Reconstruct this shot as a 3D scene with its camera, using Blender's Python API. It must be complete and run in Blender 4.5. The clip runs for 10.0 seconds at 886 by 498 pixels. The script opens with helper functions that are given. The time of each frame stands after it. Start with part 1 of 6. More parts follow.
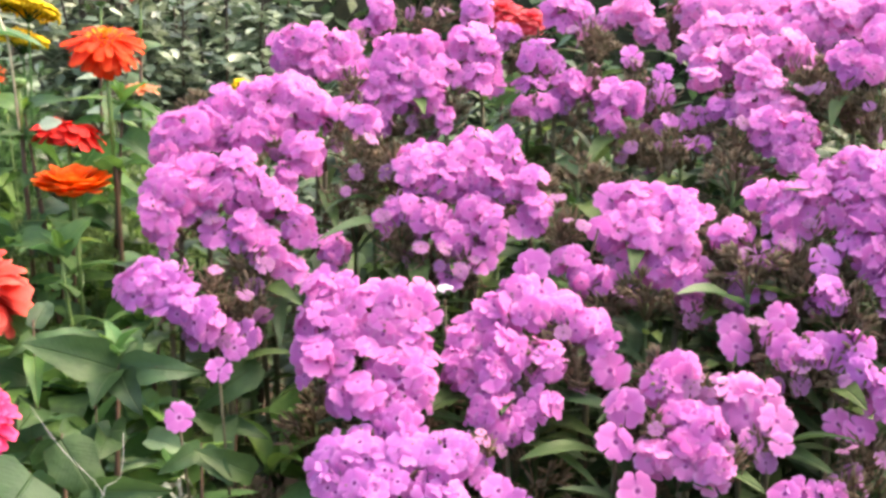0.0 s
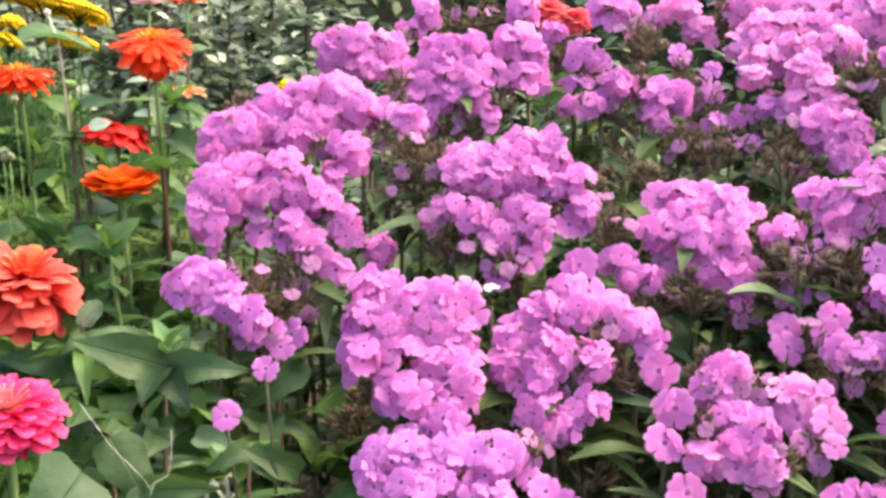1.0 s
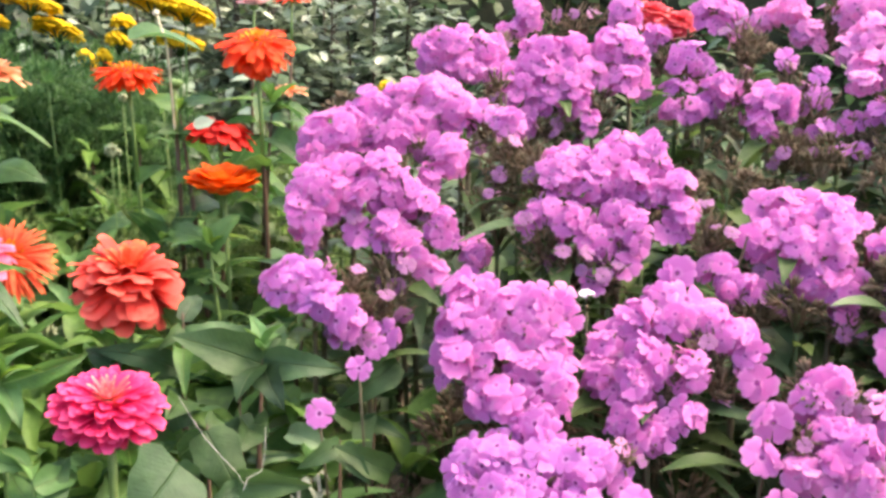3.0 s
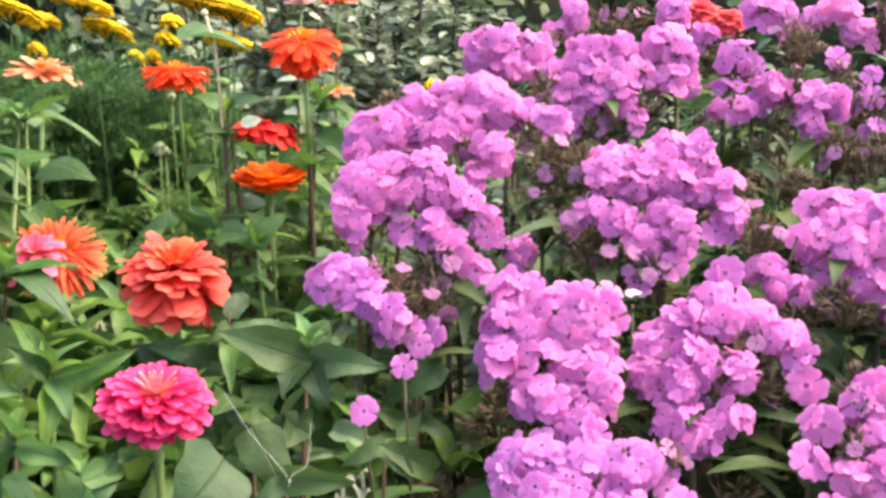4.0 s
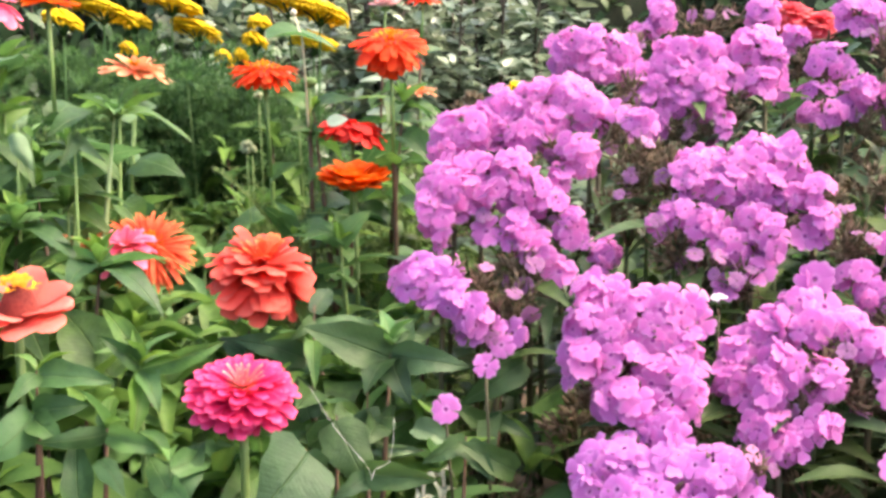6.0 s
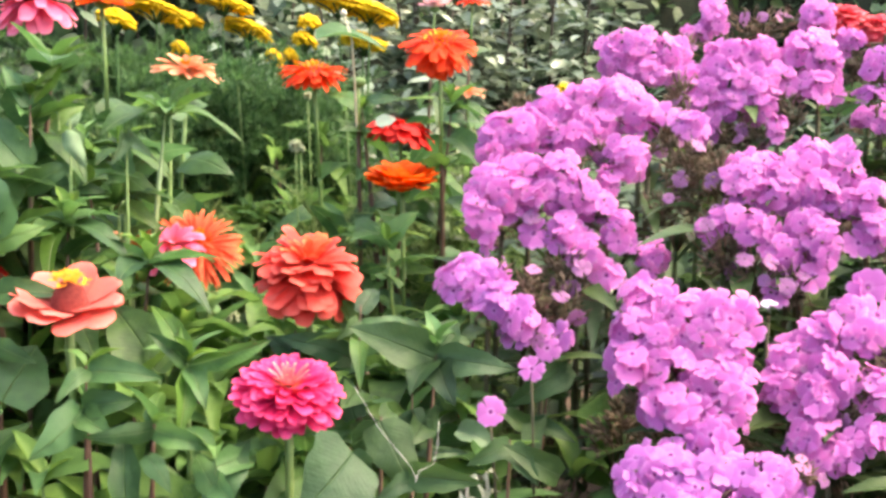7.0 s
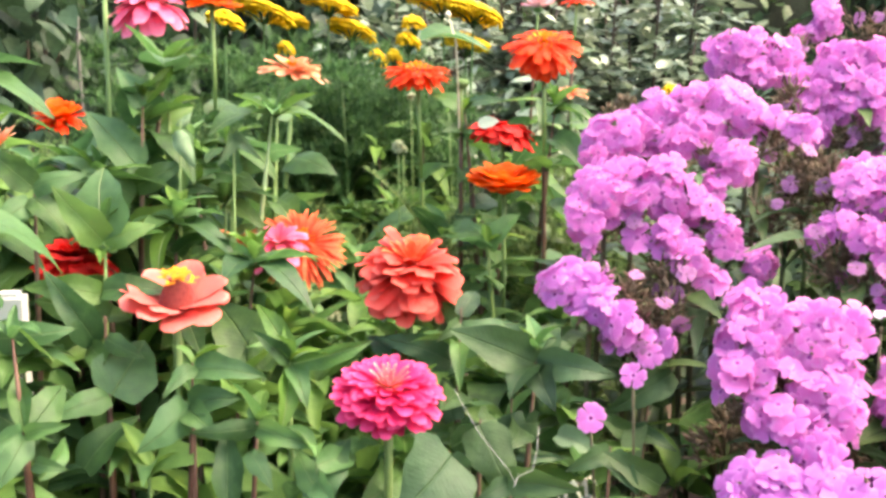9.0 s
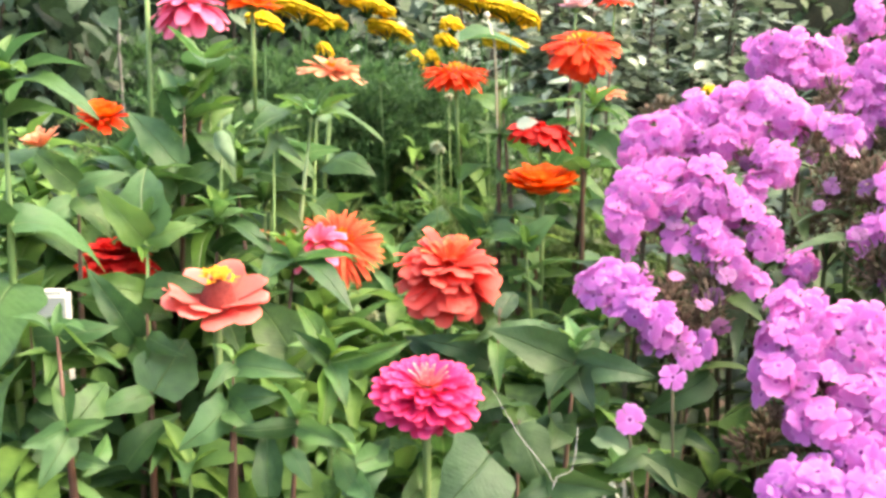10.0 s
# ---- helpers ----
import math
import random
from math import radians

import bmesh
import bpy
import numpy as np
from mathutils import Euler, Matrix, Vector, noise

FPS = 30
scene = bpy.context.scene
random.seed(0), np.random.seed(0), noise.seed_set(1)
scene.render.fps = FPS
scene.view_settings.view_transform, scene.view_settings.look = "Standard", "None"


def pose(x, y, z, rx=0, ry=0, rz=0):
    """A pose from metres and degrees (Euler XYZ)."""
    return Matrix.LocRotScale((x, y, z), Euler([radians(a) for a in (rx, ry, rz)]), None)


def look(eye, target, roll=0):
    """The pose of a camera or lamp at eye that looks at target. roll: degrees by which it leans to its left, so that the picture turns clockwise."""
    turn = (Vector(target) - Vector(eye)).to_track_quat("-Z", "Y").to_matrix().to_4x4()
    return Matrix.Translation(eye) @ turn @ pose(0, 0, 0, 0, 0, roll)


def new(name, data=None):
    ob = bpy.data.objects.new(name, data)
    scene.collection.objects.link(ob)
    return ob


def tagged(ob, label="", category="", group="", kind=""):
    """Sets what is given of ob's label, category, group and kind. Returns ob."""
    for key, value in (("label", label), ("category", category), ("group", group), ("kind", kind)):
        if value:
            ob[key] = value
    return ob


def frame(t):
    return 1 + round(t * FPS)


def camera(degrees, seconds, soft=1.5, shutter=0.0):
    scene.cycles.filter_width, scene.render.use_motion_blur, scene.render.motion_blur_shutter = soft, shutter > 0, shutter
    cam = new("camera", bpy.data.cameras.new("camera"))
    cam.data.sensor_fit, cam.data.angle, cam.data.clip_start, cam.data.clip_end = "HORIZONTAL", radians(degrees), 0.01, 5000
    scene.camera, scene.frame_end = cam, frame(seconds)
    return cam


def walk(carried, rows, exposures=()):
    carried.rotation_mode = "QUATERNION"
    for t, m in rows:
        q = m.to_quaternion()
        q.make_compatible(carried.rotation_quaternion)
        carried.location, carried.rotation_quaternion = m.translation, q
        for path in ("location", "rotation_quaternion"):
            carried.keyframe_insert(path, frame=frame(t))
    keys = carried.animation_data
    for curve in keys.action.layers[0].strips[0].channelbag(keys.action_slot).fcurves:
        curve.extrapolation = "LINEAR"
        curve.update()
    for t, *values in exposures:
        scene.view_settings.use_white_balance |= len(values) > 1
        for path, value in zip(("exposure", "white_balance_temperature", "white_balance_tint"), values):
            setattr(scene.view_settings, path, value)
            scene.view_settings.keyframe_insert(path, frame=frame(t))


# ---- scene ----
cam = camera(43.0, 10.0, soft=3.1)
PATH = [
    (0.0, pose(0.0081, -0.0055, 1.0549, 79.000, 0.000, 0.000)),
    (0.5, pose(0.0071, -0.0031, 1.0516, 79.118, 0.242, 1.008)),
    (1.0, pose(0.0060, -0.0018, 1.0501, 79.196, 0.438, 2.199)),
    (1.5, pose(0.0065, -0.0005, 1.0506, 79.193, 0.242, 3.471)),
    (2.0, pose(0.0061, 0.0004, 1.0520, 79.141, 0.206, 4.687)),
    (2.5, pose(0.0063, 0.0009, 1.0526, 79.176, 0.056, 5.890)),
    (4.0, pose(0.0053, 0.0022, 1.0499, 79.286, 0.158, 9.518)),
    (4.5, pose(0.0031, 0.0009, 1.0467, 79.457, -0.065, 10.121)),
    (5.0, pose(0.0013, -0.0009, 1.0457, 79.486, -0.129, 11.086)),
    (5.5, pose(-0.0004, -0.0017, 1.0464, 79.449, -0.003, 12.250)),
    (7.0, pose(-0.0038, 0.0008, 1.0477, 79.447, -0.506, 15.878)),
    (7.5, pose(-0.0051, 0.0009, 1.0485, 79.416, -0.284, 17.089)),
    (8.0, pose(-0.0082, 0.0024, 1.0505, 79.326, -0.249, 18.506)),
    (8.5, pose(-0.0071, 0.0033, 1.0505, 79.336, -0.405, 19.754)),
    (9.0, pose(-0.0074, 0.0028, 1.0507, 79.338, -0.439, 20.956)),
    (9.5, pose(-0.0077, 0.0004, 1.0506, 79.355, -0.429, 22.021)),
    (10.0, pose(-0.0103, -0.0000, 1.0504, 79.378, -0.366, 22.729)),
]
walk(cam, PATH, exposures=[(0.0, 2.76, 8000, 12), (5.0, 2.81, 8000, 12), (10.0, 3.04, 8000, 12)])

# ---- sky and sun: bright, thin cloud, soft light from above and from the phlox side ----
SUN_EL, SUN_AZ = radians(56), radians(65)   # azimuth clockwise from +y
world = bpy.data.worlds.new("sky")
scene.world = world
world.use_nodes = True
wt = world.node_tree
sky = wt.nodes.new("ShaderNodeTexSky")
sky.sky_type = "NISHITA"
sky.sun_disc = False
sky.sun_elevation, sky.sun_rotation = SUN_EL, SUN_AZ
sky.air_density, sky.dust_density, sky.ozone_density = 1.0, 4.0, 1.0
wt.nodes["Background"].inputs[1].default_value = 0.15
wt.links.new(sky.outputs[0], wt.nodes["Background"].inputs[0])
sun_data = bpy.data.lights.new("sun", "SUN")
sun_data.energy, sun_data.angle, sun_data.color = 0.4, radians(30), (1.0, 0.95, 0.86)
sun = new("sun", sun_data)
sun.matrix_world = look((20 * math.sin(SUN_AZ) * math.cos(SUN_EL), 20 * math.cos(SUN_AZ) * math.cos(SUN_EL),
                         20 * math.sin(SUN_EL)), (0, 0, 0))


# ---- materials ----
def nodes_of(name):
    m = bpy.data.materials.new(name)
    m.use_nodes = True
    return m, m.node_tree, m.node_tree.nodes, m.node_tree.links


def node(nt, kind, **given):
    n = nt.nodes.new(kind)
    for k, v in given.items():
        if k.startswith("i"):
            n.inputs[int(k[1:])].default_value = v
        elif k == "op":
            n.operation = v
        elif k == "blend":
            n.blend_type = v
    return n


def math_node(nt, op, a, b=None, clamp=False):
    n = nt.nodes.new("ShaderNodeMath")
    n.operation, n.use_clamp = op, clamp
    for slot, v in ((0, a), (1, b)):
        if v is None:
            continue
        if isinstance(v, (int, float)):
            n.inputs[slot].default_value = v
        else:
            nt.links.new(v, n.inputs[slot])
    return n.outputs[0]


def ramp(nt, fac, stops):
    n = nt.nodes.new("ShaderNodeValToRGB")
    el = n.color_ramp.elements
    while len(el) < len(stops):
        el.new(0.5)
    for e, (p, c) in zip(el, stops):
        e.position, e.color = p, (*c, 1)
    nt.links.new(fac, n.inputs[0])
    return n.outputs[0]


def mixed(nt, fac, a, b, blend="MIX"):
    n = nt.nodes.new("ShaderNodeMix")
    n.data_type, n.blend_type = "RGBA", blend
    for slot, v in ((0, fac), (6, a), (7, b)):
        if isinstance(v, (int, float)):
            n.inputs[slot].default_value = v
        elif isinstance(v, tuple):
            n.inputs[slot].default_value = (*v, 1)
        else:
            nt.links.new(v, n.inputs[slot])
    return n.outputs[2]


def finish(nt, colour, rough, translucent, bump=None, bump_strength=0.3, spec=0.4, sheen=0.0):
    nd, lk = nt.nodes, nt.links
    b = nd["Principled BSDF"]
    lk.new(colour, b.inputs["Base Color"])
    b.inputs["Roughness"].default_value = rough
    b.inputs["Specular IOR Level"].default_value = spec
    b.inputs["Sheen Weight"].default_value = sheen
    if bump is not None:
        bn = nd.new("ShaderNodeBump")
        bn.inputs["Strength"].default_value = bump_strength
        bn.inputs["Distance"].default_value = 0.002
        lk.new(bump, bn.inputs["Height"])
        lk.new(bn.outputs[0], b.inputs["Normal"])
    if translucent > 0:
        tr = nd.new("ShaderNodeBsdfTranslucent")
        lk.new(colour, tr.inputs[0])
        mx = nd.new("ShaderNodeMixShader")
        mx.inputs[0].default_value = translucent
        lk.new(b.outputs[0], mx.inputs[1])
        lk.new(tr.outputs[0], mx.inputs[2])
        lk.new(mx.outputs[0], nd["Material Output"].inputs[0])


def leaf_material(name, dark, light, rib, length, islands=False, rough=0.45, translucent=0.3, spec=0.4, vein=1.0):
    """A leaf: tone per leaf, paler midrib and side veins, mottling at two scales."""
    m, nt, nd, lk = nodes_of(name)
    co = nd.new("ShaderNodeTexCoord").outputs["Object"]
    if islands:
        rnd = nd.new("ShaderNodeNewGeometry").outputs["Random Per Island"]
    else:
        rnd = nd.new("ShaderNodeObjectInfo").outputs["Random"]
    geo = nd.new("ShaderNodeNewGeometry").outputs["Position"]
    n1 = node(nt, "ShaderNodeTexNoise", i2=14.0, i3=3.0)
    lk.new(geo, n1.inputs[0])
    n2 = node(nt, "ShaderNodeTexNoise", i2=90.0, i3=4.0)
    lk.new(geo, n2.inputs[0])
    tone = math_node(nt, "ADD", math_node(nt, "MULTIPLY", rnd, 0.75), math_node(nt, "MULTIPLY", n1.outputs[0], 0.35))
    tone = math_node(nt, "ADD", tone, math_node(nt, "MULTIPLY", math_node(nt, "SUBTRACT", n2.outputs[0], 0.5), 0.8))
    col = ramp(nt, tone, [(0.15, dark), (0.85, light)])
    other = math_node(nt, "FRACT", math_node(nt, "MULTIPLY", rnd, 7.31))
    hue = nd.new("ShaderNodeHueSaturation")
    lk.new(math_node(nt, "ADD", 0.478, math_node(nt, "MULTIPLY", other, 0.05)), hue.inputs["Hue"])
    lk.new(math_node(nt, "SUBTRACT", 1.14, math_node(nt, "MULTIPLY", other, 0.26)), hue.inputs["Saturation"])
    lk.new(col, hue.inputs["Color"])
    col = hue.outputs[0]
    n3 = node(nt, "ShaderNodeTexNoise", i2=38.0, i3=5.0)
    lk.new(geo, n3.inputs[0])
    spot = math_node(nt, "MULTIPLY", math_node(nt, "SUBTRACT", n3.outputs[0], 0.62, True), 2.2, True)
    col = mixed(nt, spot, col, (light[0] * 1.55, light[1] * 1.3, light[2] * 1.35))
    height = n2.outputs[0]
    if not islands:
        sep = nd.new("ShaderNodeSeparateXYZ")
        lk.new(co, sep.inputs[0])
        ax = math_node(nt, "ABSOLUTE", sep.outputs[0])
        mid = math_node(nt, "SUBTRACT", 1.0, math_node(nt, "DIVIDE", ax, 0.014 * length), clamp=True)
        run = math_node(nt, "SUBTRACT", sep.outputs[1], math_node(nt, "MULTIPLY", ax, 0.9))
        wave = math_node(nt, "SINE", math_node(nt, "MULTIPLY", run, 2 * math.pi * 8 / length))
        side = math_node(nt, "MULTIPLY", math_node(nt, "POWER", math_node(nt, "ABSOLUTE", wave), 12.0), 0.35 * vein)
        lines = math_node(nt, "MAXIMUM", math_node(nt, "MULTIPLY", mid, 0.7), side)
        col = mixed(nt, lines, col, rib)
        height = math_node(nt, "SUBTRACT", height, math_node(nt, "MULTIPLY", lines, 1.2))
    finish(nt, col, rough, translucent, height, 0.8, spec)
    return m


def petal_material(name, base, body, tip, length, translucent=0.3, streak=0.25):
    """A petal: colour from its claw to its tip, fine lengthwise streaks, tone per petal."""
    m, nt, nd, lk = nodes_of(name)
    co = nd.new("ShaderNodeTexCoord").outputs["Object"]
    rnd = nd.new("ShaderNodeObjectInfo").outputs["Random"]
    sep = nd.new("ShaderNodeSeparateXYZ")
    lk.new(co, sep.inputs[0])
    u = math_node(nt, "DIVIDE", sep.outputs[1], length)
    st = node(nt, "ShaderNodeTexNoise", i2=1.0, i3=3.0)
    mp = nd.new("ShaderNodeMapping")
    mp.inputs["Scale"].default_value = (900, 40, 40)
    lk.new(co, mp.inputs[0])
    lk.new(mp.outputs[0], st.inputs[0])
    u2 = math_node(nt, "ADD", u, math_node(nt, "MULTIPLY", math_node(nt, "SUBTRACT", st.outputs[0], 0.5), streak))
    col = ramp(nt, u2, [(0.08, base), (0.4, body), (0.8, body), (1.0, tip)])
    tone = math_node(nt, "ADD", 0.76, math_node(nt, "MULTIPLY", rnd, 0.28))
    hsv = nd.new("ShaderNodeHueSaturation")
    lk.new(tone, hsv.inputs["Value"])
    lk.new(col, hsv.inputs["Color"])
    finish(nt, hsv.outputs[0], 0.6, translucent, st.outputs[0], 0.35, 0.2)
    return m


def floret_material(name, body, rim, halo, eye, translucent=0.3):
    """A phlox floret: dark eye in the tube, a pale ring, orchid lobes that pale towards the rim."""
    m, nt, nd, lk = nodes_of(name)
    co = nd.new("ShaderNodeTexCoord").outputs["Object"]
    rnd = nd.new("ShaderNodeObjectInfo").outputs["Random"]
    sep = nd.new("ShaderNodeSeparateXYZ")
    lk.new(co, sep.inputs[0])
    cmb = nd.new("ShaderNodeCombineXYZ")
    lk.new(sep.outputs[0], cmb.inputs[0])
    lk.new(sep.outputs[1], cmb.inputs[1])
    ln = nd.new("ShaderNodeVectorMath")
    ln.operation = "LENGTH"
    lk.new(cmb.outputs[0], ln.inputs[0])
    u = math_node(nt, "DIVIDE", ln.outputs["Value"], 0.015)
    ns = node(nt, "ShaderNodeTexNoise", i2=420.0, i3=3.0)
    lk.new(co, ns.inputs[0])
    u2 = math_node(nt, "ADD", u, math_node(nt, "MULTIPLY", math_node(nt, "SUBTRACT", ns.outputs[0], 0.5), 0.12))
    col = ramp(nt, u2, [(0.03, eye), (0.10, eye), (0.16, halo), (0.34, body), (0.72, body), (1.0, rim)])
    hsv = nd.new("ShaderNodeHueSaturation")
    lk.new(math_node(nt, "ADD", 0.72, math_node(nt, "MULTIPLY", rnd, 0.30)), hsv.inputs["Value"])
    lk.new(math_node(nt, "ADD", 0.480, math_node(nt, "MULTIPLY", rnd, 0.030)), hsv.inputs["Hue"])
    lk.new(col, hsv.inputs["Color"])
    finish(nt, hsv.outputs[0], 0.6, translucent, ns.outputs[0], 0.3, 0.25, 0.15)
    return m


def grain_material(name, dark, light, scale, rough=0.75, translucent=0.0, islands=False, stretch=(1, 1, 1), bump=0.5):
    m, nt, nd, lk = nodes_of(name)
    co = nd.new("ShaderNodeTexCoord").outputs["Object"]
    mp = nd.new("ShaderNodeMapping")
    mp.inputs["Scale"].default_value = stretch
    lk.new(co, mp.inputs[0])
    n1 = node(nt, "ShaderNodeTexNoise", i2=scale, i3=5.0)
    n2 = node(nt, "ShaderNodeTexNoise", i2=scale * 9, i3=3.0)
    lk.new(mp.outputs[0], n1.inputs[0])
    lk.new(mp.outputs[0], n2.inputs[0])
    t = math_node(nt, "ADD", math_node(nt, "MULTIPLY", n1.outputs[0], 0.65), math_node(nt, "MULTIPLY", n2.outputs[0], 0.35))
    if islands:
        rnd = nd.new("ShaderNodeNewGeometry").outputs["Random Per Island"]
        t = math_node(nt, "ADD", math_node(nt, "MULTIPLY", t, 0.6), math_node(nt, "MULTIPLY", rnd, 0.4))
    col = ramp(nt, t, [(0.3, dark), (0.7, light)])
    finish(nt, col, rough, translucent, n2.outputs[0], bump, 0.3)
    return m


ZLEAF = leaf_material("zinnia_leaf", (0.028, 0.080, 0.024), (0.088, 0.190, 0.054), (0.15, 0.25, 0.095), 0.1, rough=0.5, spec=0.4, vein=0.18, translucent=0.44)
# older, duller low leaves; the shade they stand in is also in this colour
ZOLD_SHADED = leaf_material("old_shaded_zinnia_leaf", (0.020, 0.054, 0.020), (0.050, 0.108, 0.038), (0.08, 0.14, 0.06), 0.1, rough=0.55, spec=0.35, vein=0.15, translucent=0.35)
ZFRESH = leaf_material("fresh_zinnia_leaf", (0.044, 0.108, 0.034), (0.124, 0.245, 0.072), (0.17, 0.28, 0.10), 0.1, rough=0.5, spec=0.4, vein=0.15, translucent=0.46)
ZGREY = leaf_material("greyed_zinnia_leaf", (0.075, 0.145, 0.062), (0.165, 0.265, 0.130), (0.22, 0.31, 0.17), 0.1, rough=0.5, spec=0.4, vein=0.2, translucent=0.4)
ZSHOOT = leaf_material("young_zinnia_leaf", (0.046, 0.120, 0.030), (0.112, 0.232, 0.054), (0.19, 0.30, 0.11), 0.1, translucent=0.44, spec=0.35, vein=0.2)
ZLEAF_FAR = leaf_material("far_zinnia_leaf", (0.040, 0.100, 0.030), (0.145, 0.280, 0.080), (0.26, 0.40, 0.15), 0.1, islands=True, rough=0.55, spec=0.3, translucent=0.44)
ZPALE = leaf_material("pale_leaf", (0.40, 0.50, 0.32), (0.58, 0.66, 0.48), (0.5, 0.56, 0.4), 0.1, vein=0.1)
PLEAF_FAR = leaf_material("far_phlox_leaf", (0.036, 0.070, 0.026), (0.088, 0.145, 0.052), (0.1, 0.2, 0.1), 0.1, islands=True, rough=0.48, spec=0.4, translucent=0.44)
PLEAF = leaf_material("phlox_leaf", (0.034, 0.068, 0.026), (0.080, 0.135, 0.048), (0.11, 0.16, 0.075), 0.1, rough=0.52, spec=0.3, vein=0.15, translucent=0.44)
STEM_GREEN = grain_material("green_stem", (0.085, 0.16, 0.045), (0.17, 0.27, 0.085), 60, 0.5, stretch=(1, 1, 0.2))
STEM_BROWN = grain_material("brown_stem", (0.06, 0.036, 0.024), (0.13, 0.078, 0.05), 60, 0.6, stretch=(1, 1, 0.2))
STEM_PALE = grain_material("pale_green_stem", (0.17, 0.26, 0.10), (0.30, 0.40, 0.19), 60, 0.5, stretch=(1, 1, 0.2))
STEM_RED = grain_material("red_brown_stem", (0.065, 0.030, 0.020), (0.135, 0.066, 0.040), 60, 0.55, stretch=(1, 1, 0.2))
STEM_PHLOX = grain_material("phlox_stem", (0.05, 0.052, 0.028), (0.105, 0.095, 0.05), 60, 0.6, stretch=(1, 1, 0.2))
CALYX = grain_material("calyx", (0.105, 0.092, 0.048), (0.29, 0.205, 0.145), 80, 0.7, 0.4, islands=True)
SEPAL = grain_material("sepal", (0.06, 0.13, 0.035), (0.13, 0.23, 0.07), 120, 0.6)
ORCHID = floret_material("orchid_floret", (0.75, 0.200, 0.585), (0.83, 0.33, 0.69), (0.80, 0.29, 0.65), (0.40, 0.045, 0.34), 0.48)
VIOLET = floret_material("violet_floret", (0.66, 0.185, 0.58), (0.73, 0.28, 0.66), (0.74, 0.30, 0.68), (0.24, 0.02, 0.21), 0.4)
ROSE = floret_material("rose_floret", (0.82, 0.25, 0.615), (0.88, 0.40, 0.73), (0.83, 0.30, 0.65), (0.42, 0.05, 0.33), 0.48)
FADED = floret_material("faded_floret", (0.40, 0.15, 0.34), (0.46, 0.22, 0.40), (0.42, 0.18, 0.36), (0.2, 0.03, 0.17), 0.4)
PALE = floret_material("pale_floret", (0.82, 0.68, 0.80), (0.86, 0.78, 0.86), (0.85, 0.6, 0.82), (0.4, 0.08, 0.3))

PINK = petal_material("pink_petal", (0.80, 0.22, 0.12), (0.80, 0.036, 0.165), (0.84, 0.095, 0.26), 0.04)
PINK_IN = petal_material("pink_inner_petal", (0.75, 0.12, 0.10), (0.85, 0.16, 0.20), (0.90, 0.50, 0.32), 0.04)
CORAL = petal_material("coral_petal", (0.66, 0.05, 0.03), (0.74, 0.062, 0.048), (0.81, 0.15, 0.115), 0.04)
CORAL_IN = petal_material("coral_inner_petal", (0.76, 0.12, 0.035), (0.78, 0.11, 0.05), (0.85, 0.22, 0.08), 0.04)
ROSE_RED = petal_material("rose_red_petal", (0.70, 0.06, 0.07), (0.80, 0.085, 0.12), (0.86, 0.20, 0.23), 0.04)
SALMON = petal_material("salmon_petal", (0.55, 0.085, 0.075), (0.77, 0.155, 0.130), (0.83, 0.24, 0.20), 0.04)
PEACH = petal_material("peach_petal", (0.78, 0.25, 0.10), (0.83, 0.30, 0.16), (0.88, 0.48, 0.30), 0.04)
ORANGE = petal_material("orange_petal", (0.82, 0.105, 0.010), (0.89, 0.125, 0.014), (0.92, 0.21, 0.035), 0.04, translucent=0.5)
SCARLET = petal_material("scarlet_petal", (0.68, 0.030, 0.006), (0.80, 0.044, 0.008), (0.85, 0.085, 0.014), 0.04)
CRIMSON = petal_material("crimson_petal", (0.50, 0.010, 0.008), (0.66, 0.014, 0.013), (0.72, 0.032, 0.028), 0.04)
HOTPINK = petal_material("rosy_petal", (0.70, 0.10, 0.11), (0.77, 0.115, 0.22), (0.83, 0.24, 0.35), 0.04)
STRIPED = petal_material("striped_petal", (0.80, 0.70, 0.68), (0.78, 0.45, 0.48), (0.75, 0.10, 0.14), 0.04, streak=1.2)
DISC = grain_material("disc_cone", (0.22, 0.032, 0.028), (0.40, 0.075, 0.06), 300, 0.8, bump=1.0)
DISC_YELLOW = grain_material("disc_florets", (0.64, 0.20, 0.01), (0.84, 0.37, 0.02), 400, 0.7, 0.2, islands=True)
YARROW = grain_material("yarrow_yellow", (0.72, 0.42, 0.008), (0.90, 0.62, 0.020), 180, 0.8, 0.1, islands=True, bump=0.8)
FEATHER = grain_material("feathery_leaf", (0.016, 0.068, 0.020), (0.105, 0.225, 0.068), 30, 0.55, 0.5, islands=True)
GRASSY = grain_material("light_weed_leaf", (0.08, 0.145, 0.04), (0.21, 0.31, 0.10), 30, 0.55, 0.35, islands=True)
SILVER = leaf_material("grey_green_leaf", (0.05, 0.085, 0.045), (0.28, 0.35, 0.24), (0.2, 0.3, 0.2), 0.05, islands=True, rough=0.3, spec=0.85)
DARKLEAF = leaf_material("dark_hedge_leaf", (0.025, 0.055, 0.022), (0.10, 0.17, 0.065), (0.1, 0.2, 0.1), 0.05, islands=True)
MIDLEAF = leaf_material("shrub_leaf", (0.016, 0.040, 0.019), (0.064, 0.120, 0.060), (0.1, 0.2, 0.1), 0.06, islands=True, spec=0.35)
REDLEAF = leaf_material("red_brown_leaf", (0.045, 0.016, 0.014), (0.13, 0.050, 0.040), (0.15, 0.06, 0.05), 0.05, islands=True)
BARK = grain_material("bark", (0.03, 0.024, 0.018), (0.085, 0.065, 0.048), 40, 0.85, stretch=(1, 1, 0.25), bump=1.0)
